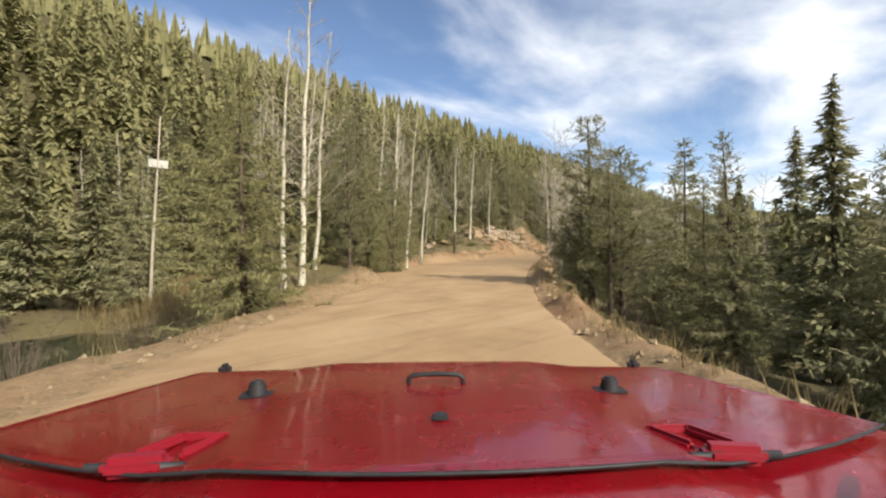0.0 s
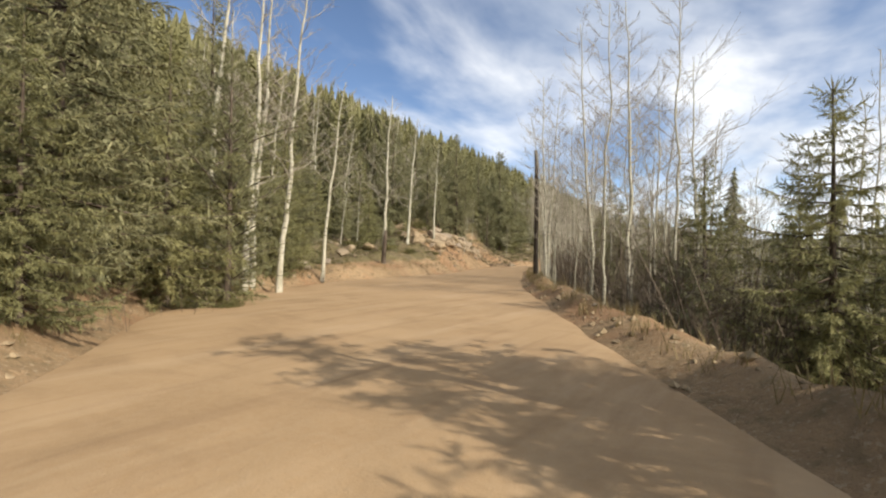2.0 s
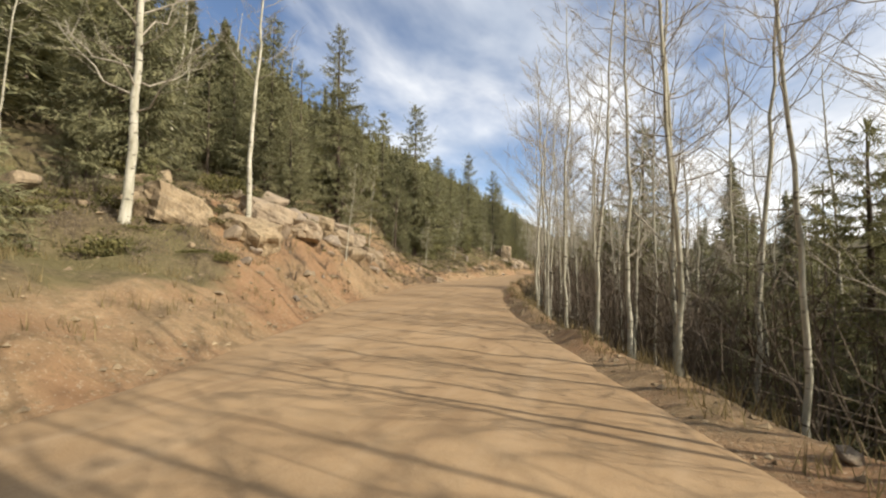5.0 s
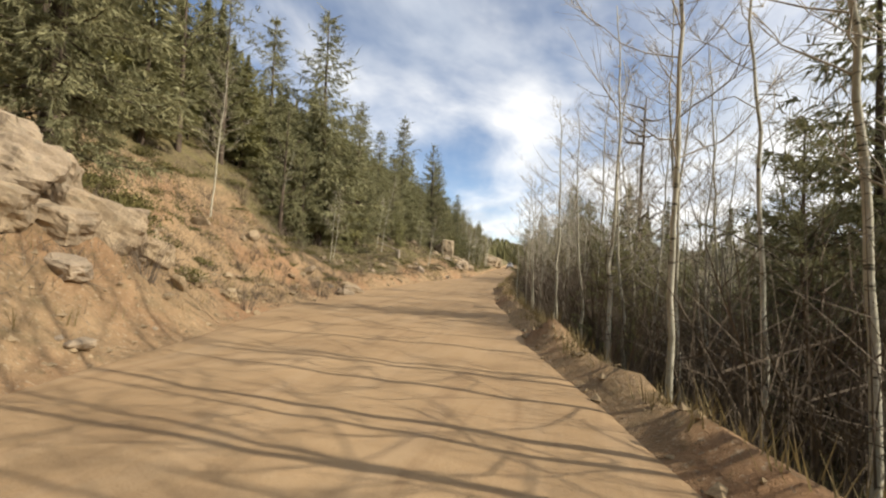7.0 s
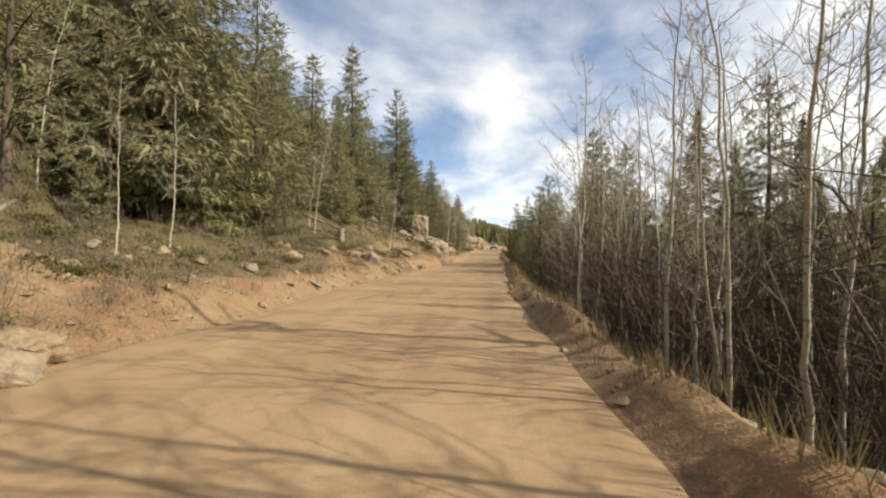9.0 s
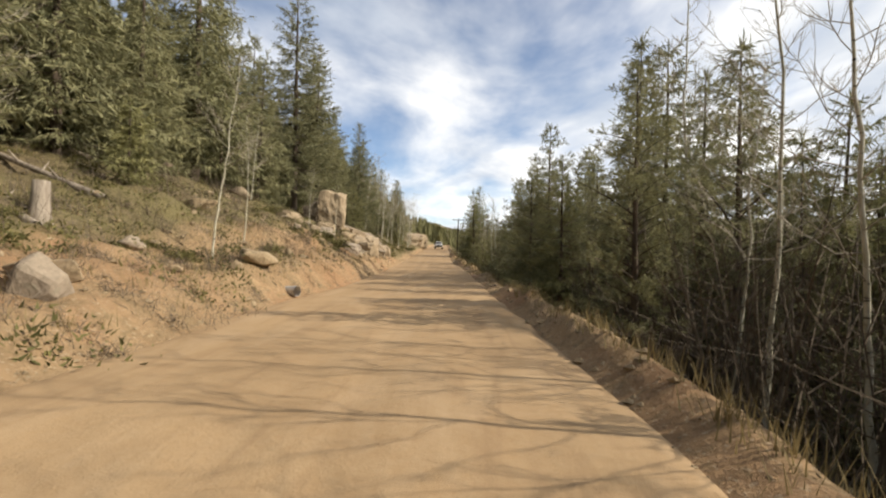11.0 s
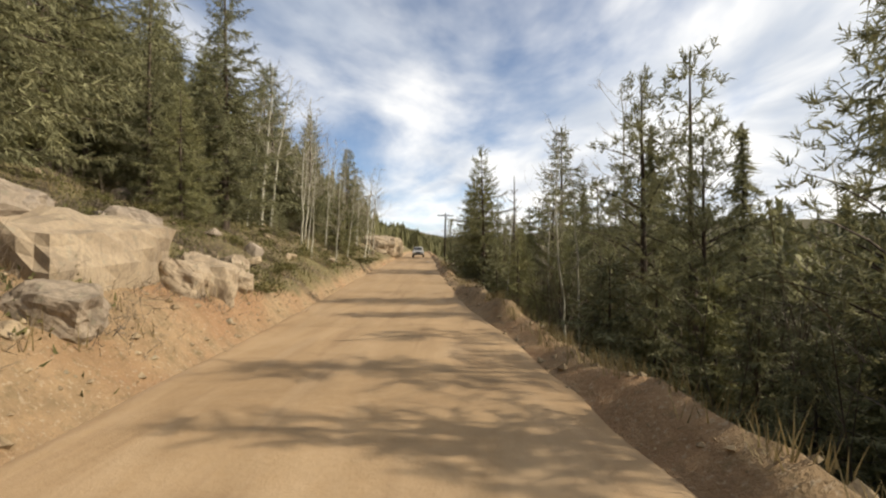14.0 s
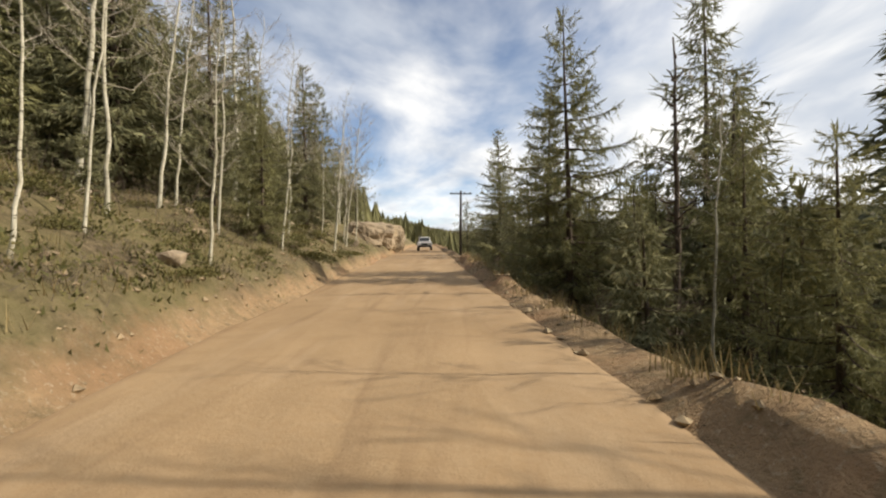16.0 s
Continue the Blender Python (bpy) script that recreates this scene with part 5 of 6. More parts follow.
TWIG_DARK = make_bark("brush_twigs", (0.085, 0.066, 0.048), (0.19, 0.15, 0.108))
rng = np.random.default_rng(11)
BUSHES = [bush_mesh(rng, n, s, 0.085, SCRUB) for n, s in ((700, (0.75, 0.7, 0.45)), (850, (0.95, 0.75, 0.55)), (700, (0.65, 0.65, 0.65)), (900, (1.1, 0.9, 0.32)))]
BRUSH = [brush_mesh(rng, 26, 1.1), brush_mesh(rng, 34, 0.8), brush_mesh(rng, 22, 1.5)]


def shrubs(n, y0, y1, d0, d1, meshes, s0, s1, name, label, category, group):
    for _ in range(n):
        y, d = rng.uniform(y0, y1), rng.uniform(d0, d1)
        x, yy, z = at(y, d)
        s = rng.uniform(s0, s1)
        ob = new(name, meshes[int(rng.integers(len(meshes)))])
        ob.matrix_world = pose(x, yy, z - 0.04, rng.normal(0, 6), rng.normal(0, 6) , rng.uniform(0, 360)) @ Matrix.Diagonal((s, s, s * rng.uniform(0.8, 1.2), 1))
        tagged(ob, label, category, group)


LOW = ("low_shrub", "low olive-green evergreen shrub on the bank", "shrub", "low shrubs on the bank")
THIN = ("dry_brush", "leafless grey-brown brush at the wood's edge", "brush", "dry brush along the road")
shrubs(34, 34, 62, -17, -9.8, BUSHES, 0.7, 1.5, *LOW)
shrubs(30, 56, 78, -15, -8.0, BUSHES, 0.7, 1.7, *LOW)
shrubs(20, 78, 98, -19, -12.5, BUSHES, 0.6, 1.4, *LOW)
shrubs(16, 58, 84, -8.5, -5.5, BRUSH, 0.4, 0.8, *THIN)
shrubs(30, 76, 112, -16, -7.5, BUSHES, 0.5, 1.2, *LOW)
shrubs(34, 104, 146, -14, -6.0, BUSHES, 0.5, 1.1, *LOW)
shrubs(56, 141, 180, -8.5, -4.2, BUSHES, 0.4, 1.0, *LOW)
shrubs(30, 140, 175, -9, -4.9, BRUSH, 0.25, 0.5, *THIN)
shrubs(14, -6, 30, -12, -6.0, BUSHES, 0.6, 1.2, *LOW)
shrubs(26, 72, 92, -12, -6.2, BUSHES, 0.3, 0.8, *LOW)
shrubs(24, 70, 100, -9, -5.2, BRUSH, 0.35, 0.7, *THIN)
shrubs(24, 100, 130, -9, -5.2, BRUSH, 0.35, 0.7, *THIN)
shrubs(22, -8, 30, -14, -6.0, BRUSH, 0.8, 1.5, *THIN)
shrubs(30, 30, 110, -14, -8.0, BRUSH, 0.6, 1.2, *THIN)
shrubs(26, 5, 60, 5.0, 10, BRUSH, 0.6, 1.3, *THIN)
shrubs(44, 100, 200, 4.3, 9, BRUSH, 0.8, 1.6, *THIN)
shrubs(24, 110, 200, 4.6, 9, BUSHES, 0.5, 1.1, *LOW)
shrubs(40, 58, 110, 2.9, 6.0, BRUSH, 0.4, 1.0, *THIN)
shrubs(45, 108, 185, 2.7, 5.0, BRUSH, 0.25, 0.6, *THIN)
shrubs(30, 60, 185, 2.8, 4.5, BUSHES, 0.2, 0.4, *LOW)
shrubs(24, 56, 80, -13, -6.2, BUSHES, 0.25, 0.7, *LOW)
shrubs(22, 124, 142, -9.5, -5.0, BUSHES, 0.3, 0.8, *LOW)
shrubs(20, 122, 144, -8.5, -4.9, BRUSH, 0.3, 0.7, *THIN)


def blade_field(name, roots, ways, width, material):
    """Slim upright triangles from arrays of feet and tips' offsets, joined."""
    side = np.cross(ways, np.random.default_rng(len(roots)).normal(0, 1, ways.shape))
    side = side / (np.linalg.norm(side, axis=1)[:, None] + 1e-9) * width
    v = np.stack([roots - side, roots + side, roots + ways], 1).reshape(-1, 3)
    return new(name, mesh_of(name, v, np.arange(len(v)).reshape(-1, 3), material))


def places(n, y0, y1, d0, d1, power, rng):
    y = rng.uniform(y0, y1, n)
    d = d0 + (d1 - d0) * rng.random(n) ** power
    lx, nx, ny = line_at(y)
    x, w = lx + nx * d, y + ny * d
    return np.stack([x, w, land(y, d, x, w) - 0.05], -1)


def make_thicket(n, bounds, tall, rng):
    """Leafless saplings: a slim stem and five twigs each."""
    foot = np.concatenate([places(int(n * share), *b, 1.0, rng) for share, b in bounds])
    m = len(foot)
    stem = np.stack([rng.normal(0, 0.22, m), rng.normal(0, 0.22, m), np.ones(m)], -1) * rng.uniform(*tall, m)[:, None]
    roots, ways = [foot], [stem]
    for _ in range(6):
        u = rng.uniform(0.25, 0.9, m)[:, None]
        roots.append(foot + stem * u)
        ways.append((np.stack([rng.normal(0, 0.6, m), rng.normal(0, 0.6, m), rng.uniform(0.2, 0.9, m)], -1)) * (np.linalg.norm(stem, axis=1)[:, None] * (1.05 - u) * 0.55))
    roots, ways = np.concatenate(roots), np.concatenate(ways)
    width = 0.0035 + 0.0035 * np.linalg.norm(ways, axis=1)[:, None]
    return blade_field("thicket", roots, ways, width, TWIG_DARK)


tagged(make_thicket(21000, ((0.24, (26, 62, 4.8, 15)), (0.64, (60, 114, 4.2, 18)), (0.12, (110, 180, 5.5, 14))), (0.8, 4.8), rng), "dense leafless brown saplings and twigs under the aspens", "thicket", kind="stuff")
tagged(make_thicket(5200, ((0.4, (80, 128, -16, -8.0)), (0.1, (-4, 30, -16, -6)), (0.22, (142, 178, -16, -5.5)), (0.16, (30, 60, -18, -9.5)), (0.12, (56, 84, -15, -8.5))), (0.3, 1.3), rng), "low leafless brown twigs on the slope", "thicket", kind="stuff")


def heights(xy):
    foot, d = side_of(xy[:, 0], xy[:, 1])
    return np.column_stack([xy, land(foot, d, xy[:, 0], xy[:, 1]) - 0.03])


def disc(n, y, d, r, rng):
    """Points strewn round a place, thinning at the rim."""
    x0, y0, _ = at(y, d)
    a, q = rng.uniform(0, 6.283, n), r * rng.random(n) ** 0.6 * (1 + 0.3 * np.sin(rng.uniform(0, 9, n)))
    return np.stack([x0 + q * np.cos(a), y0 + 1.3 * q * np.sin(a)], -1)


tuft = heights(np.concatenate([disc(2600, 87.5, -9.6, 1.0, rng), disc(700, 71.0, -8.0, 0.45, rng), disc(900, 97, -7.4, 0.6, rng), disc(900, 146, -7.5, 0.8, rng)]))
tagged(blade_field("green_grass", tuft, np.column_stack([rng.normal(0, 0.06, (len(tuft), 2)), rng.uniform(0.05, 0.16, len(tuft))]), 0.008, MOSS), "mats of short green grass on the cut bank", "grass", kind="stuff")
reed = heights(np.stack([rng.normal(-11.5, 1.9, 2600), rng.normal(10.5, 1.1, 2600)], -1))
tagged(blade_field("pool_reeds", reed, np.column_stack([rng.normal(0, 0.25, (2600, 2)), rng.uniform(0.4, 1.3, 2600)]), 0.014, STRAW), "pale dry reeds on the far bank of the pool", "reeds", kind="stuff")


def make_mats(bounds, leaves, reach, tall, leaf, width, material, name, rng):
    """Low growth hugging the slope: clusters of many small leaves."""
    core = np.concatenate([places(n, *b, 1.0, rng) for n, b in bounds])
    size = rng.uniform(0.4, 1.3, len(core))
    c = np.repeat(core, leaves, 0)
    s = np.repeat(size, leaves)
    m = len(c)
    off = rng.normal(0, reach, (m, 2)) * s[:, None]
    xy = c[:, :2] + off
    dome = np.exp(-(off ** 2).sum(1) / (2 * (reach * s) ** 2)) * tall * s * rng.random(m)
    root = heights(xy)
    root[:, 2] += dome
    way = rng.normal(0, 0.6, (m, 3)) + np.array([0, 0, 0.6])
    way = way / np.linalg.norm(way, axis=1)[:, None] * leaf * rng.uniform(0.5, 1.5, m)[:, None]
    return blade_field(name, root, way, width, material)


tagged(make_mats(((560, (139, 182, -15, -4.4)), (60, (106, 140, -7.0, -4.6)), (260, (88, 126, -16, -7.0)), (110, (56, 86, -15, -7.5)), (150, (30, 58, -17, -9.3)), (110, (124, 142, -13, -5.2)), (50, (108, 182, 3.0, 6.0))), 75, 0.34, 0.4, 0.10, 0.026, SCRUB, "low_growth", rng), "olive-green mats of low juniper and heath on the bank", "ground cover", kind="stuff")
tagged(make_mats(((170, (139, 182, -13, -4.2)), (160, (104, 150, -7.5, -4.2)), (130, (58, 92, -9.5, -5.6)), (300, (84, 126, -15, -5.6)), (240, (56, 88, -14, -5.8)), (130, (124, 144, -12, -4.2)), (140, (30, 58, -16, -9.0)), (70, (60, 182, 2.9, 4.6))), 60, 0.30, 0.25, 0.24, 0.006, TWIG_DARK, "dead_growth", rng), "matted dead brown stalks and litter on the bank", "ground cover", kind="stuff")


for y, d, s in ((126.6, -6.0, 1.25), (126.0, -6.7, 1.1), (127.2, -6.6, 0.9)):
    x, yy, z = at(y, d)
    ob = new("low_shrub", BUSHES[1])
    ob.matrix_world = pose(x, yy, z - 0.05, 0, 0, 60 * s) @ Matrix.Diagonal((s, s, s, 1))
    tagged(ob, "dense dark green shrub below the granite slabs", "shrub", "low shrubs on the bank")


def grass_mesh(n, rng):
    V, F = [], []
    for _ in range(n):
        if rng.random() < 0.6:
            y = rng.uniform(-6, 172)
            left = float(road_left(y))
            d = -left - 0.5 - 12 * rng.random() ** 1.3
        else:
            y = rng.uniform(-6, 178)
            d = float(road_right(y)) + 0.35 + 3.2 * rng.random() ** 1.6
        x, yy, z = at(y, d)
        for _ in range(9):
            a, h = rng.uniform(0, 6.28), rng.uniform(0.12, 0.38)
            bx, by = x + rng.normal(0, 0.09), yy + rng.normal(0, 0.09)
            k = len(V)
            V += [(bx - 0.008 * math.sin(a), by + 0.008 * math.cos(a), z - 0.03), (bx + 0.008 * math.sin(a), by - 0.008 * math.cos(a), z - 0.03), (bx + h * 0.5 * math.cos(a), by + h * 0.5 * math.sin(a), z + h)]
            F.append((k, k + 1, k + 2))
    return mesh_of("dry_grass", V, F, STRAW)


tagged(new("dry_grass", grass_mesh(6500, rng)), "tufts of straw-coloured dry grass on the banks", "grass", kind="stuff")


def log(y, d, length, r, turn, label="grey fallen log lying on the slope"):
    x, yy, z = at(y, d)
    t = Tubes()
    s = np.linspace(-0.5, 0.5, 7)
    bend = np.cumsum(np.random.default_rng(int(y * 10)).normal(0, 0.03, 7)) * length * 0.3
    t.add(np.stack([s * length, bend, 0 * s], -1), r * (1.1 - 0.5 * (s + 0.5)), 7)
    for k in range(3):
        c = np.array([s[k + 2] * length, bend[k + 2], 0])
        t.add([c, c + np.array([0.2, 0.3 * (-1) ** k, 0.35]) * length * 0.18], [r * 0.35, r * 0.12], 4)
    ob = new("fallen_log", t.mesh("fallen_log", DEAD))
    ex, ey = math.cos(radians(turn)) * length * 0.42, math.sin(radians(turn)) * length * 0.42
    z0, z1 = height(x - ex, yy - ey), height(x + ex, yy + ey)
    ob.matrix_world = pose(x, yy, min((z0 + z1) / 2, z) + r * 0.3, 0, -math.degrees(math.atan2(z1 - z0, length * 0.84)), turn)
    return tagged(ob, label, "log", "fallen logs on the slopes")


for y, d, ln, r, turn in ((112, -10.5, 4.5, 0.11, 150), (115, -12, 5.0, 0.12, 170), (119, -13, 4.0, 0.1, 20), (152, -9.5, 4.0, 0.09, 165), (157, -11, 5.0, 0.1, 175), (48, -13.5, 3.5, 0.1, 40),
                                (92, -11.5, 3.0, 0.08, 130), (138, 7.5, 4.0, 0.1, 100), (96, 6.5, 4.5, 0.08, 60), (40, 7.0, 4.0, 0.09, 110), (145, -8.5, 3.0, 0.08, 150)):
    log(y, d, ln, r, turn)
x, yy, z = at(111.5, -9.2)
stump = Tubes().add([(0, 0, -0.3), (0, 0, 0.1), (0.02, 0, 0.55), (0.03, 0.01, 0.9)], [0.3, 0.22, 0.19, 0.17], 9)
ob = new("tree_stump", stump.mesh("tree_stump", DEAD))
ob.matrix_world = pose(x, yy, z)
tagged(ob, "weathered grey-brown tree stump on the bank", "tree stump")


def rubble_mesh(n, rng):
    """Fist-sized stones and clods along the banks and the berm, joined."""
    V, F = [], []
    for _ in range(n):
        y = rng.uniform(-5, 190)
        if rng.random() < 0.72:
            d = -float(road_left(y)) - 0.1 - 6.5 * rng.random() ** 1.6
        else:
            d = float(road_right(y)) - 0.1 + 1.6 * rng.random()
        x, yy, z = at(y, d)
        s = 0.015 + 0.09 * rng.random() ** 4
        k = len(V)
        for a, b, c in ((1, 0, 0), (-1, 0, 0), (0, 1, 0), (0, -1, 0), (0, 0, 1), (0, 0, -1)):
            j = rng.uniform(0.6, 1.3)
            V.append((x + s * (a * j + rng.normal(0, 0.2)), yy + s * (b * j + rng.normal(0, 0.2)), z + s * (0.1 + c * 0.7 * j)))
        F += [(k, k + 2, k + 4), (k + 2, k + 1, k + 4), (k + 1, k + 3, k + 4), (k + 3, k, k + 4), (k + 2, k, k + 5), (k + 1, k + 2, k + 5), (k + 3, k + 1, k + 5), (k, k + 3, k + 5)]
    return mesh_of("rubble", V, F, ROCK)


tagged(new("rubble", rubble_mesh(13000, rng)), "small tan stones and clods scattered along the road edges", "rubble", kind="stuff")

# pool in the ditch
m = Mat("pool_water", 0.06, spec=0.5)
m.color(m.ramp(m.noise(0.8, 3, 0.6), [(0.3, (0.030, 0.034, 0.022)), (0.7, (0.055, 0.055, 0.032))]))
m.bump(m.noise(3.0, 3, 0.6), 0.08, 0.03)
pool = bmesh.new()
ring = []
for k in range(40):
    a = k * 2 * math.pi / 40
    r = 1 + 0.10 * math.sin(3 * a + 1) + 0.06 * math.sin(7 * a)
    x, yy = -6.6 + 6.2 * r * math.cos(a) - 1.2 * math.sin(a), 6.3 + 3.4 * r * math.sin(a) - 1.0 * math.cos(a)
    ring.append(pool.verts.new((x, yy, -1.55)))
pool.faces.new(ring)
me = bpy.data.meshes.new("pool")
pool.to_mesh(me)
pool.free()
me.materials.append(m.m)
tagged(new("pool", me), "still dark green pool in the roadside ditch", "water", kind="structure")


# ---- poles, culvert, far vehicle ----
x, yy, z = -11.9, 47.0, height(-11.9, 47.0)
pole = new("burnt_pole")
pole.matrix_world = pose(x, yy, z)
part("trunk", Tubes().add([(0, 0, -0.6), (0.01, 0, 2), (0.03, 0.02, 5), (0.0, 0.03, 7.2), (-0.03, 0.02, 8.45)], [0.17, 0.155, 0.14, 0.125, 0.11], 12).mesh("trunk", POLE_WOOD), None, pole)
tagged(pole, "tall dark weathered bare pole at the road edge", "pole")


DEAD_DARK = make_bark("dead_bark", (0.09, 0.072, 0.056), (0.20, 0.165, 0.13))


def dead_tree(x, y, tall, r, limbs, reach, seed, bark, label):
    g = np.random.default_rng(seed)
    root = new("dead_tree")
    root.matrix_world = pose(x, y, height(x, y) - 0.05, 0, 2, 40)
    s = np.linspace(0, 1, 12)
    spine = np.stack([np.cumsum(g.normal(0, 0.03, 12)), np.cumsum(g.normal(0, 0.03, 12)), s * tall - 0.3 * (s == 0)], -1)
    part("trunk", Tubes().add(spine, r * (1.05 - 0.85 * s), 9).mesh("trunk", bark), None, root)
    for k in range(limbs):
        t = Tubes()
        u = g.uniform(0.2, 0.97)
        c = np.array([np.interp(u, s, spine[:, q]) for q in range(3)])
        a, ln = g.uniform(0, 6.28), reach * g.uniform(0.35, 1.1) * (1.2 - u)
        v = np.linspace(0, 1, 6)
        p = c + np.stack([np.cos(a) * ln * v, np.sin(a) * ln * v, ln * 0.35 * v * v + 0.1 * v], -1) + np.cumsum(g.normal(0, 0.07, (6, 3)), 0) * ln * (v > 0)[:, None]
        t.add(p, r * 0.36 * (1 - 0.85 * v) + 0.004, 5)
        for _ in range(3):
            w = int(g.integers(2, 5))
            t.add([p[w], p[w] + g.normal(0, 0.16, 3) * ln + np.array([0, 0, 0.1 * ln])], [0.012, 0.004], 3)
        part("limb", t.mesh("limb", bark), None, root)
    return tagged(root, label, "dead tree")


dead_tree(-18.6, 88.2, 13.0, 0.17, 26, 4.2, 4, DEAD_DARK, "tall dark dead tree with crooked bare limbs")
dead_tree(-26.3, 159.0, 8.6, 0.10, 26, 0.9, 9, BARK, "slim dead conifer snag with short broken branches")


def utility_pole(x, y, tall):
    root = new("utility_pole")
    root.matrix_world = pose(x, y, height(x, y), 0, 1.5, 0)
    part("post", Tubes().add([(0, 0, -0.6), (0, 0, tall * 0.5), (0, 0, tall)], [0.16, 0.14, 0.11], 10).mesh("post", POLE_WOOD), None, root)
    bm = bmesh.new()
    bmesh.ops.create_cube(bm, size=1, matrix=Matrix.Translation((0, -0.13, tall - 0.35)) @ Matrix.Diagonal((2.4, 0.11, 0.13, 1)))
    bmesh.ops.bevel(bm, geom=bm.edges[:], offset=0.01, segments=1, affect="EDGES")
    part("crossarm", bm, POLE_WOOD, root)
    for dx in (-1.05, -0.45, 0.45, 1.05):
        bm = bmesh.new()
        bmesh.ops.create_cone(bm, cap_ends=True, segments=10, radius1=0.05, radius2=0.035, depth=0.14, matrix=Matrix.Translation((dx, -0.13, tall - 0.21)))
        part("insulator", bm, GLASSY, root, "small brown ceramic insulator")
    return tagged(root, "wooden utility pole with one crossarm and insulators", "utility pole")


g = Mat("brown_ceramic", 0.3)
g.b.inputs["Base Color"].default_value = (0.12, 0.07, 0.045, 1)
GLASSY = g.m
utility_pole(-31.0, 199.0, 7.6)

steel = Mat("galvanised_steel", 0.5, 0.7, 0.4)
steel.color(steel.ramp(steel.noise(7, 4, 0.6), [(0.3, (0.42, 0.41, 0.39)), (0.7, (0.66, 0.65, 0.62))]))
x, yy, z = at(114.7, -4.35)
t = Tubes()
s = np.linspace(-0.7, 0.55, 34)
t.add(np.stack([s, 0 * s, 0 * s], -1), 0.15 + 0.011 * np.sin(np.arange(34) * 2.1), 18)
t.f.pop()
ob = new("culvert_pipe", t.mesh("culvert_pipe", steel.m))
ob.matrix_world = pose(x - 0.25, yy, 0.17, 0, -3, -25)
tagged(ob, "corrugated steel culvert pipe end in the bank", "culvert")

paint = Mat("pickup_paint", 0.3, 0.2, 0.5)
paint.color(paint.ramp(paint.noise(2, 3, 0.5), [(0.3, (0.50, 0.47, 0.43)), (0.7, (0.58, 0.55, 0.51))]))
dark = Mat("dark_glass", 0.08, 0.0, 0.6)
dark.b.inputs["Base Color"].default_value = (0.02, 0.022, 0.025, 1)
rubber = Mat("tyre_rubber", 0.85)
rubber.color(rubber.ramp(rubber.noise(20, 3, 0.6), [(0.3, (0.016, 0.016, 0.016)), (0.7, (0.035, 0.034, 0.032))]))
lamp_glass = Mat("headlamp_glass", 0.1, 0.1, 0.6)
lamp_glass.b.inputs["Base Color"].default_value = (0.75, 0.74, 0.70, 1)


def loft(sections, bevel=0.0):
    """A closed body from cross-sections, each a list of points of equal number."""
    bm = bmesh.new()
    rings = [[bm.verts.new(p) for p in s] for s in sections]
    n = len(rings[0])
    for a, b in zip(rings, rings[1:]):
        for j in range(n):
            bm.faces.new((a[j], a[(j + 1) % n], b[(j + 1) % n], b[j]))
    bm.faces.new(rings[0][::-1])
    bm.faces.new(rings[-1])
    bmesh.ops.recalc_face_normals(bm, faces=bm.faces[:])
    if bevel:
        bmesh.ops.bevel(bm, geom=bm.edges[:], offset=bevel, segments=2, affect="EDGES")
    return bm


def box(sx, sy, sz, at_=(0, 0, 0), bevel=0.02, turn=(0, 0, 0)):
    bm = bmesh.new()
    bmesh.ops.create_cube(bm, size=1, matrix=pose(*at_, *turn) @ Matrix.Diagonal((sx, sy, sz, 1)))
    if bevel:
        bmesh.ops.bevel(bm, geom=bm.edges[:], offset=bevel, segments=2, affect="EDGES")
    return bm


def wheel(parent, x, y, r, w, rim_material):
    bm = bmesh.new()
    turn = Matrix.Translation((x, y, r)) @ pose(0, 0, 0, 0, 90, 0)
    bmesh.ops.create_cone(bm, cap_ends=True, segments=28, radius1=r, radius2=r, depth=w, matrix=turn)
    bmesh.ops.bevel(bm, geom=[e for e in bm.edges if len(e.link_faces) == 2 and e.calc_face_angle(0) > 1], offset=0.05, segments=3, affect="EDGES")
    tyre = part("tyre", bm, rubber.m, parent)
    bm = bmesh.new()
    bmesh.ops.create_cone(bm, cap_ends=True, segments=20, radius1=r * 0.58, radius2=r * 0.52, depth=w + 0.02, matrix=turn)
    part("rim", bm, rim_material, tyre, "grey alloy rim")


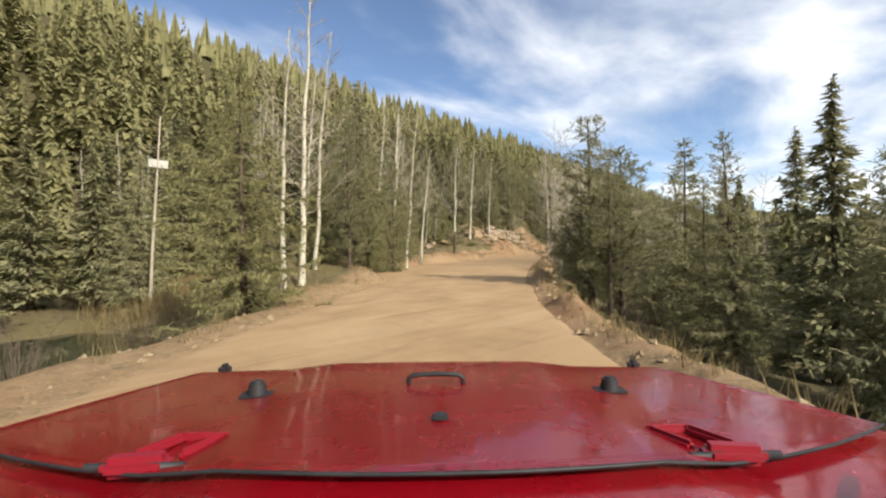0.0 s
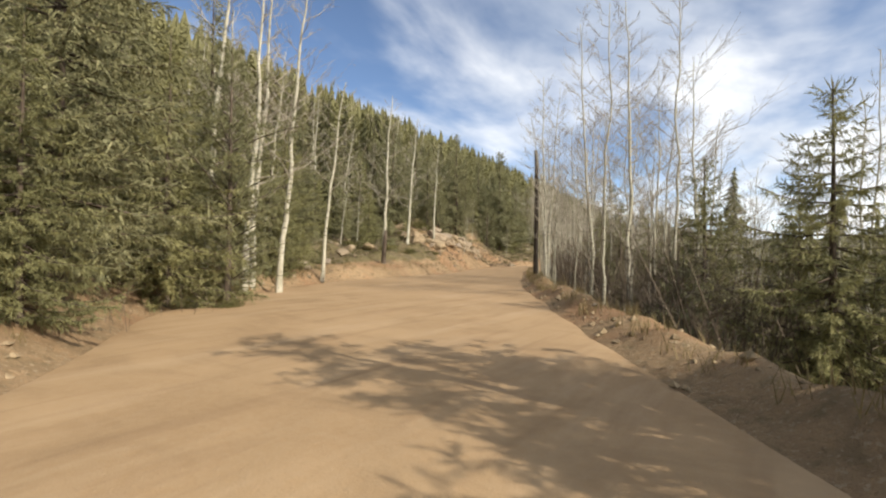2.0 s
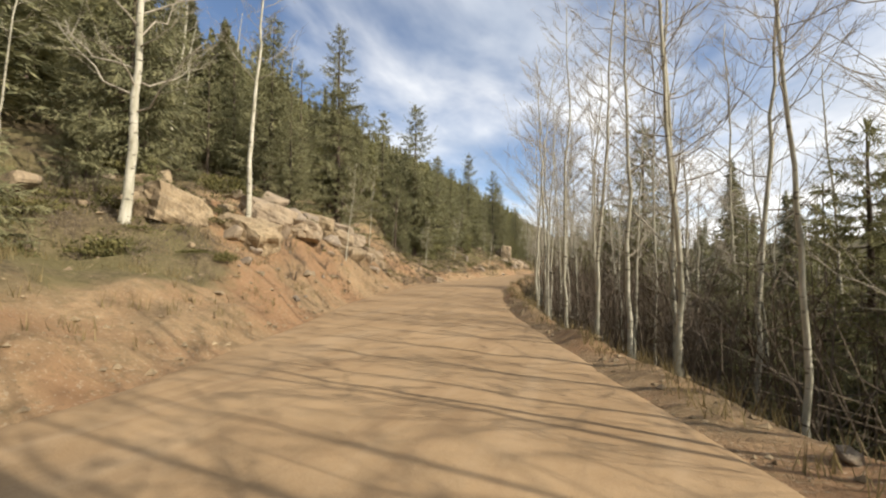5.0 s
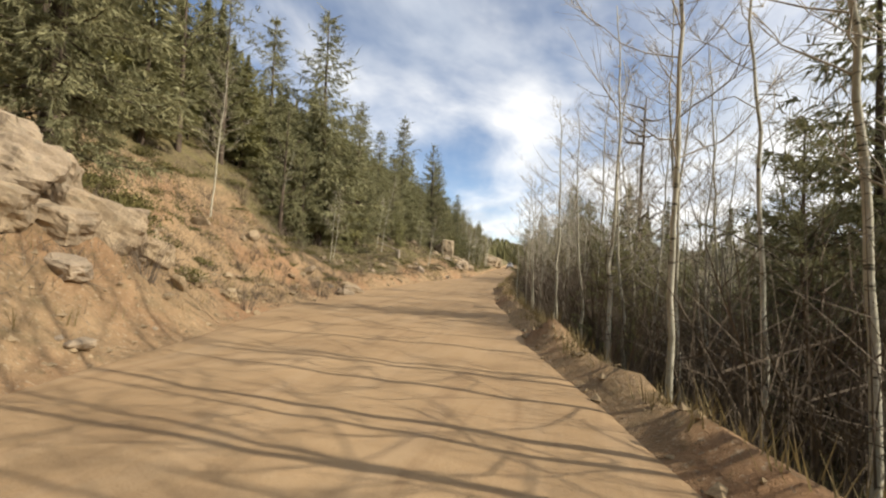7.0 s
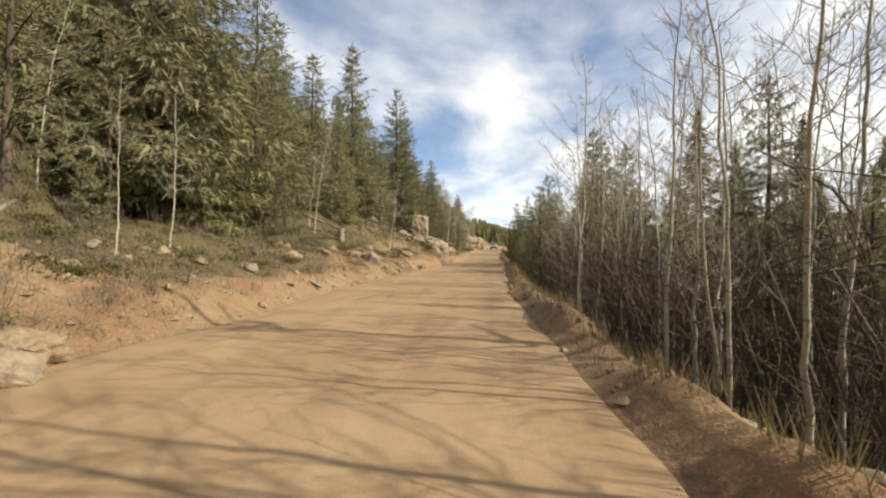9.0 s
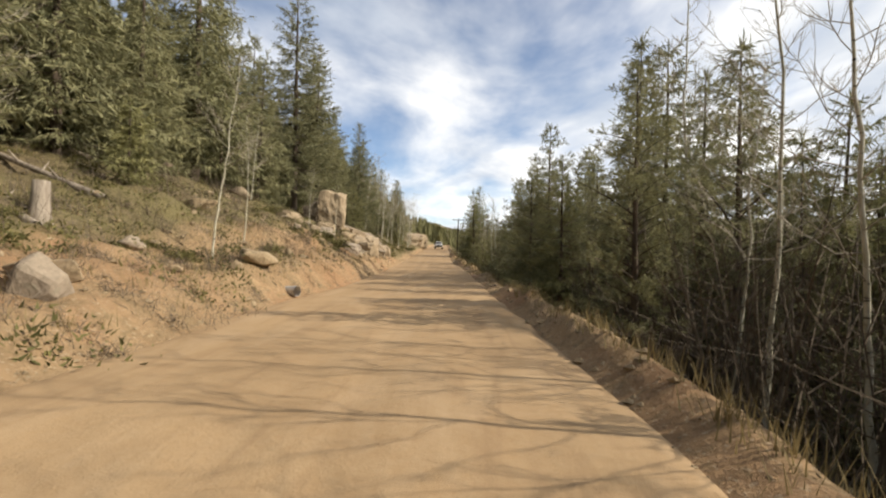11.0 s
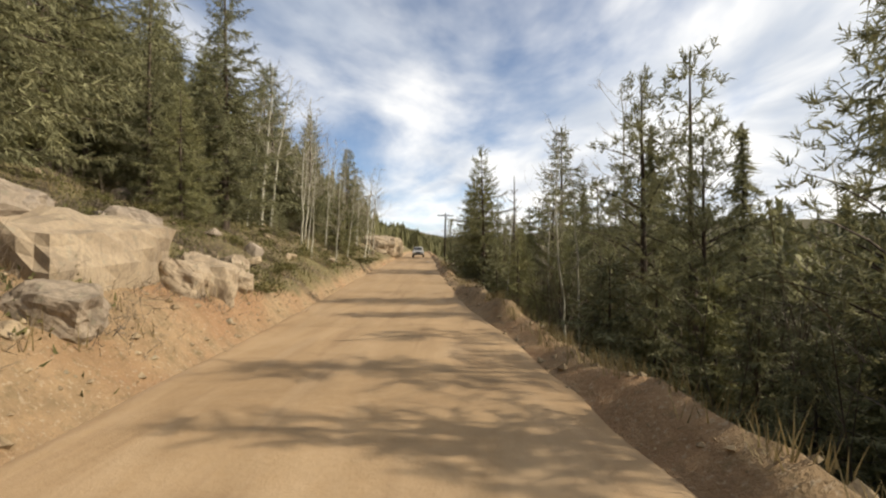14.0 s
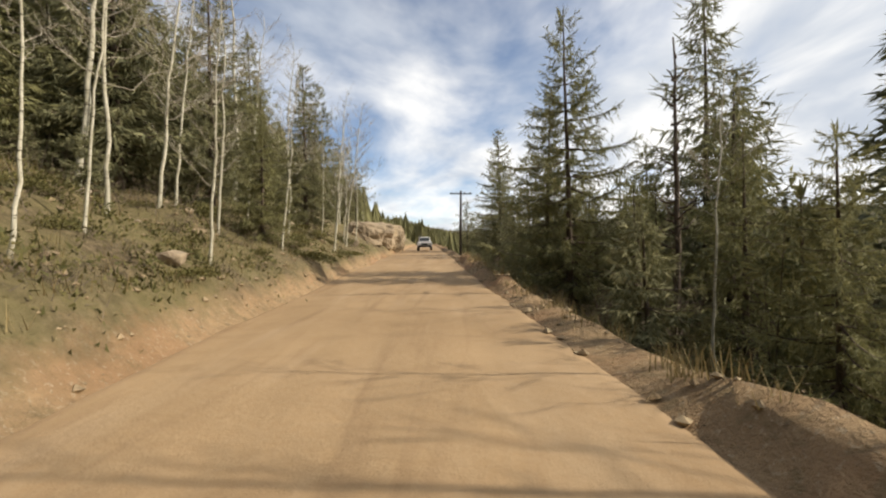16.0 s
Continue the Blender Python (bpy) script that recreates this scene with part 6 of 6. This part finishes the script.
def far_pickup(y, d):
    x, yy, z = at(y, d)
    root = new("pickup_truck")
    slope = (float(line_x(y + 3)) - float(line_x(y - 3))) / 6
    root.matrix_world = pose(x, yy, float(road_z(y)) + 0.03, 0, 0, -math.degrees(math.atan(slope)))
    # front faces the camera, towards -y
    body = loft([[(-0.9 * w, yy_, lo), (0.9 * w, yy_, lo), (0.95 * w, yy_, (lo + hi) / 2), (0.86 * w, yy_, hi), (-0.86 * w, yy_, hi), (-0.95 * w, yy_, (lo + hi) / 2)] for yy_, w, lo, hi in ((-2.4, 0.94, 0.5, 0.95), (-2.2, 1, 0.45, 1.08), (-1.0, 1, 0.42, 1.15), (2.5, 1, 0.45, 1.15), (2.7, 0.98, 0.5, 1.1))], 0.02)
    part("body", body, paint.m, root)
    cab = loft([[(-0.8 * w, yy_, 1.1), (0.8 * w, yy_, 1.1), (0.66 * w, yy_ + k, hi), (-0.66 * w, yy_ + k, hi)] for yy_, w, hi, k in ((-1.0, 1, 1.15, 0.0), (-0.45, 1, 1.76, 0.1), (0.6, 1, 1.8, 0.0), (1.1, 1, 1.15, 0.0))], 0.02)
    part("cab", cab, paint.m, root)
    part("windscreen", box(1.25, 0.03, 0.62, (0, -0.74, 1.45), 0.01, (-42, 0, 0)), dark.m, root, "dark tinted windscreen")
    for sx in (-1, 1):
        part("headlight", box(0.34, 0.06, 0.16, (sx * 0.64, -2.4, 0.82), 0.02), lamp_glass.m, root)
        for wy in (-1.55, 1.75):
            wheel(root, sx * 0.82, wy, 0.38, 0.25, steel.m)
    part("grille", box(0.8, 0.05, 0.22, (0, -2.42, 0.8), 0.02), dark.m, root)
    part("bumper", box(1.75, 0.14, 0.18, (0, -2.45, 0.55), 0.03), dark.m, root)
    return tagged(root, "pale grey pickup truck facing along the dirt road", "pickup truck")


far_pickup(207.0, -0.3)


# ---- the red off-roader, whose bonnet stands under the first view ----
def make_red():
    m = Mat("red_paint", 0.22, 0.15, 0.5)
    c = m.ramp(m.noise(3, 4, 0.6), [(0.3, (0.37, 0.005, 0.015)), (0.7, (0.45, 0.007, 0.019))])
    c = m.mix(m.ramp(m.noise(26, 5, 0.7), [(0.66, 0.0), (0.85, 0.06)]), c, (0.40, 0.22, 0.15))
    m.color(c)
    m.b.inputs["Coat Weight"].default_value = 0.8
    m.b.inputs["Coat Roughness"].default_value = 0.04
    m.rough(m.ramp(m.noise(8, 5, 0.6), [(0.3, 0.16), (0.8, 0.36)]))
    return m.m


RED = make_red()
hinge_red = Mat("dull_red_paint", 0.45, 0.0, 0.4)
hinge_red.color(hinge_red.ramp(hinge_red.noise(9, 4, 0.6), [(0.3, (0.19, 0.007, 0.015)), (0.7, (0.25, 0.012, 0.022))]))
HINGE_RED = hinge_red.m
black = Mat("black_plastic", 0.55)
black.color(black.ramp(black.noise(18, 4, 0.6), [(0.3, (0.012, 0.012, 0.013)), (0.7, (0.030, 0.030, 0.031))]))
BLACK = black.m

car = new("off_road_vehicle")
EYE = 1.69
car.matrix_world = pose(12.35, 3.67, 0.0, 0, 1.1, 44.8)


def bonnet_z(x, y):
    """Height of the bonnet: crowned across, falling a little forward, rounded at its nose."""
    crown = 0.020 * (abs(x) / 0.7) ** 2 * (1 - 0.6 * min(1.0, max(0.0, (y - 0.75) / 0.95)))
    drop = 0.355 + 0.075 * (y - 0.75) + crown
    nose = 0.05 * max(0.0, (y - 1.60) / 0.12) ** 2
    ridge = 0.018 * (1 - min(1.0, max(0.0, (abs(x) - 0.34) / 0.16)))
    return EYE - drop - nose + ridge


def rear_edge(x):
    return 0.665 + 0.33 * x ** 2


def make_bonnet():
    bm = bmesh.new()
    rows, cols = 26, 40
    grid = []
    for i in range(rows + 1):
        row = []
        for j in range(cols + 1):
            u = -1 + 2 * j / cols
            v = i / rows
            back_y = rear_edge(u * 1.03) + 0.006
            y = back_y + v * (1.72 - 0.04 * u ** 6 - back_y)
            x = u * (1.03 - 0.25 * v)
            row.append(bm.verts.new((x, y, bonnet_z(x, y))))
        grid.append(row)
    for i in range(rows):
        for j in range(cols):
            bm.faces.new((grid[i][j], grid[i][j + 1], grid[i + 1][j + 1], grid[i + 1][j]))
    bmesh.ops.solidify(bm, geom=bm.faces[:], thickness=0.03)
    bmesh.ops.recalc_face_normals(bm, faces=bm.faces[:])
    for f in bm.faces:
        f.smooth = True
    return bm


bonnet = part("bonnet", make_bonnet(), RED, car, "glossy red bonnet reflecting the sky")


def make_cowl():
    """The scuttle between the bonnet and the windscreen's foot."""
    bm = bmesh.new()
    a, b = [], []
    for j in range(25):
        x = -1.04 + 2.08 * j / 24
        y = rear_edge(x)
        z = bonnet_z(x, y) - 0.008
        a.append(bm.verts.new((x, y + 0.08, z - 0.012)))
        b.append(bm.verts.new((x, y - 0.34, z - 0.004)))
    for j in range(24):
        bm.faces.new((b[j], b[j + 1], a[j + 1], a[j]))
    bmesh.ops.solidify(bm, geom=bm.faces[:], thickness=0.05)
    bmesh.ops.recalc_face_normals(bm, faces=bm.faces[:])
    return bm


part("cowl", make_cowl(), RED, car, "dull red scuttle panel behind the bonnet")
seal = Tubes()
xs = np.linspace(-1.03, 1.03, 31)
seal.add(np.stack([xs, rear_edge(xs) + 0.002, np.array([bonnet_z(v, rear_edge(v)) for v in xs])], -1), np.full(31, 0.0035), 6)
part("seal", seal.mesh("seal", BLACK), None, car, "black rubber seal along the bonnet's rear edge")

for sx in (-1, 1):
    # hinge: a raised bracket with two arms on the bonnet and a knuckle on the scuttle
    hx, hy = sx * 0.505, 0.795
    hz = bonnet_z(hx, hy)
    knuckle = part("hinge", box(0.105, 0.042, 0.034, (hx, hy - 0.02, hz + 0.010), 0.012, (0, 0, -8 * sx)), HINGE_RED, car)
    for k, dx in enumerate((-0.04, 0.04)):
        part("hinge_arm", box(0.018, 0.11, 0.022, (hx + dx - sx * 0.03, hy + 0.06, bonnet_z(hx, hy + 0.06) + 0.008), 0.007, (-4, 0, 18 * sx)), HINGE_RED, knuckle)
    part("hinge_bridge", box(0.10, 0.018, 0.020, (hx - sx * 0.048, hy + 0.112, bonnet_z(hx, hy + 0.112) + 0.007), 0.007, (0, 0, 0)), HINGE_RED, knuckle)
    part("hinge_pin", Tubes().add([(hx - 0.08, hy - 0.025, hz + 0.008), (hx + 0.08, hy - 0.025, hz + 0.008)], [0.008, 0.008], 8).mesh("hinge_pin", BLACK), None, knuckle)
    # rubber buffer for the folded windscreen
    bx, by = sx * 0.475, 1.235
    bz = bonnet_z(bx, by)
    bm = bmesh.new()
    bmesh.ops.create_cone(bm, cap_ends=True, segments=20, radius1=0.027, radius2=0.019, depth=0.042, matrix=Matrix.Translation((bx, by, bz + 0.020)))
    bmesh.ops.bevel(bm, geom=[e for e in bm.edges if e.calc_face_angle(0) > 0.8], offset=0.006, segments=2, affect="EDGES")
    buffer_ = part("rubber_buffer", bm, BLACK, car, "black rubber bonnet buffer")
    part("buffer_foot", box(0.085, 0.05, 0.008, (bx, by, bz + 0.003), 0.003), BLACK, buffer_)
    # catch at the front corner
    part("bonnet_catch", box(0.038, 0.05, 0.04, (sx * 0.752, 1.69, EYE - 0.442), 0.012), BLACK, car, "black rubber bonnet catch")
    # wing and wheel
    wing = loft([[(sx * 0.76, y, top), (sx * 1.03, y, top - 0.03), (sx * 1.05, y, top - 0.12), (sx * 0.76, y, top - 0.1)] for y, top in ((0.5, 1.17), (0.9, 1.18), (1.35, 1.17), (1.62, 1.09), (1.72, 0.98))])
    part("wing", wing, RED, car)
    part("side_panel", box(0.05, 2.6, 0.75, (sx * 0.96, -0.75, 0.82), 0.03), RED, car)
    for wy in (1.12, -1.32):
        wheel(car, sx * 0.80, wy, 0.40, 0.26, steel.m)
    bm = bmesh.new()
    bmesh.ops.create_cone(bm, cap_ends=True, segments=24, radius1=0.095, radius2=0.095, depth=0.06, matrix=pose(sx * 0.42, 1.70, 1.0, 90, 0, 0))
    part("headlight", bm, lamp_glass.m, car)

# loop in the middle of the bonnet and washer jet
loop = Tubes()
lz = bonnet_z(0, 1.26)
loop.add([(-0.074, 1.26, lz - 0.004), (-0.074, 1.26, lz + 0.016), (-0.062, 1.26, lz + 0.024), (0, 1.26, lz + 0.027), (0.062, 1.26, lz + 0.024), (0.074, 1.26, lz + 0.016), (0.074, 1.26, lz - 0.004)], [0.007] * 7, 8)
part("tie_loop", loop.mesh("tie_loop", BLACK), None, car, "black metal tie-down loop on the bonnet")
part("washer_jet", box(0.034, 0.03, 0.014, (0, 0.93, bonnet_z(0, 0.93) + 0.006), 0.005), BLACK, car, "small black washer jet")
part("grille", box(1.25, 0.06, 0.48, (0, 1.66, 0.93), 0.03), RED, car)
for k in range(7):
    part("grille_slot", box(0.045, 0.02, 0.30, (-0.27 + 0.09 * k, 1.695, 0.96), 0.008), BLACK, car)
part("bumper", box(1.5, 0.2, 0.17, (0, 1.85, 0.62), 0.03), BLACK, car, "black front bumper")
part("floor_pan", box(1.6, 3.6, 0.12, (0, -0.2, 0.5), 0.02), BLACK, car)
part("tailgate", box(1.88, 0.05, 0.75, (0, -2.03, 0.82), 0.03), RED, car)
part("bulkhead", box(1.6, 0.04, 0.7, (0, 0.42, 0.93), 0.01), BLACK, car)
wiper = Tubes()
wiper.add([(0.34, 0.36, EYE - 0.345), (0.52, 0.50, EYE - 0.338), (0.76, 0.70, EYE - 0.342)], [0.013, 0.011, 0.007], 6)
part("wiper", wiper.mesh("wiper", BLACK), None, car, "black wiper arm on the scuttle")
tagged(car, "open red off-road vehicle with a glossy bonnet on the road", "off-road vehicle")
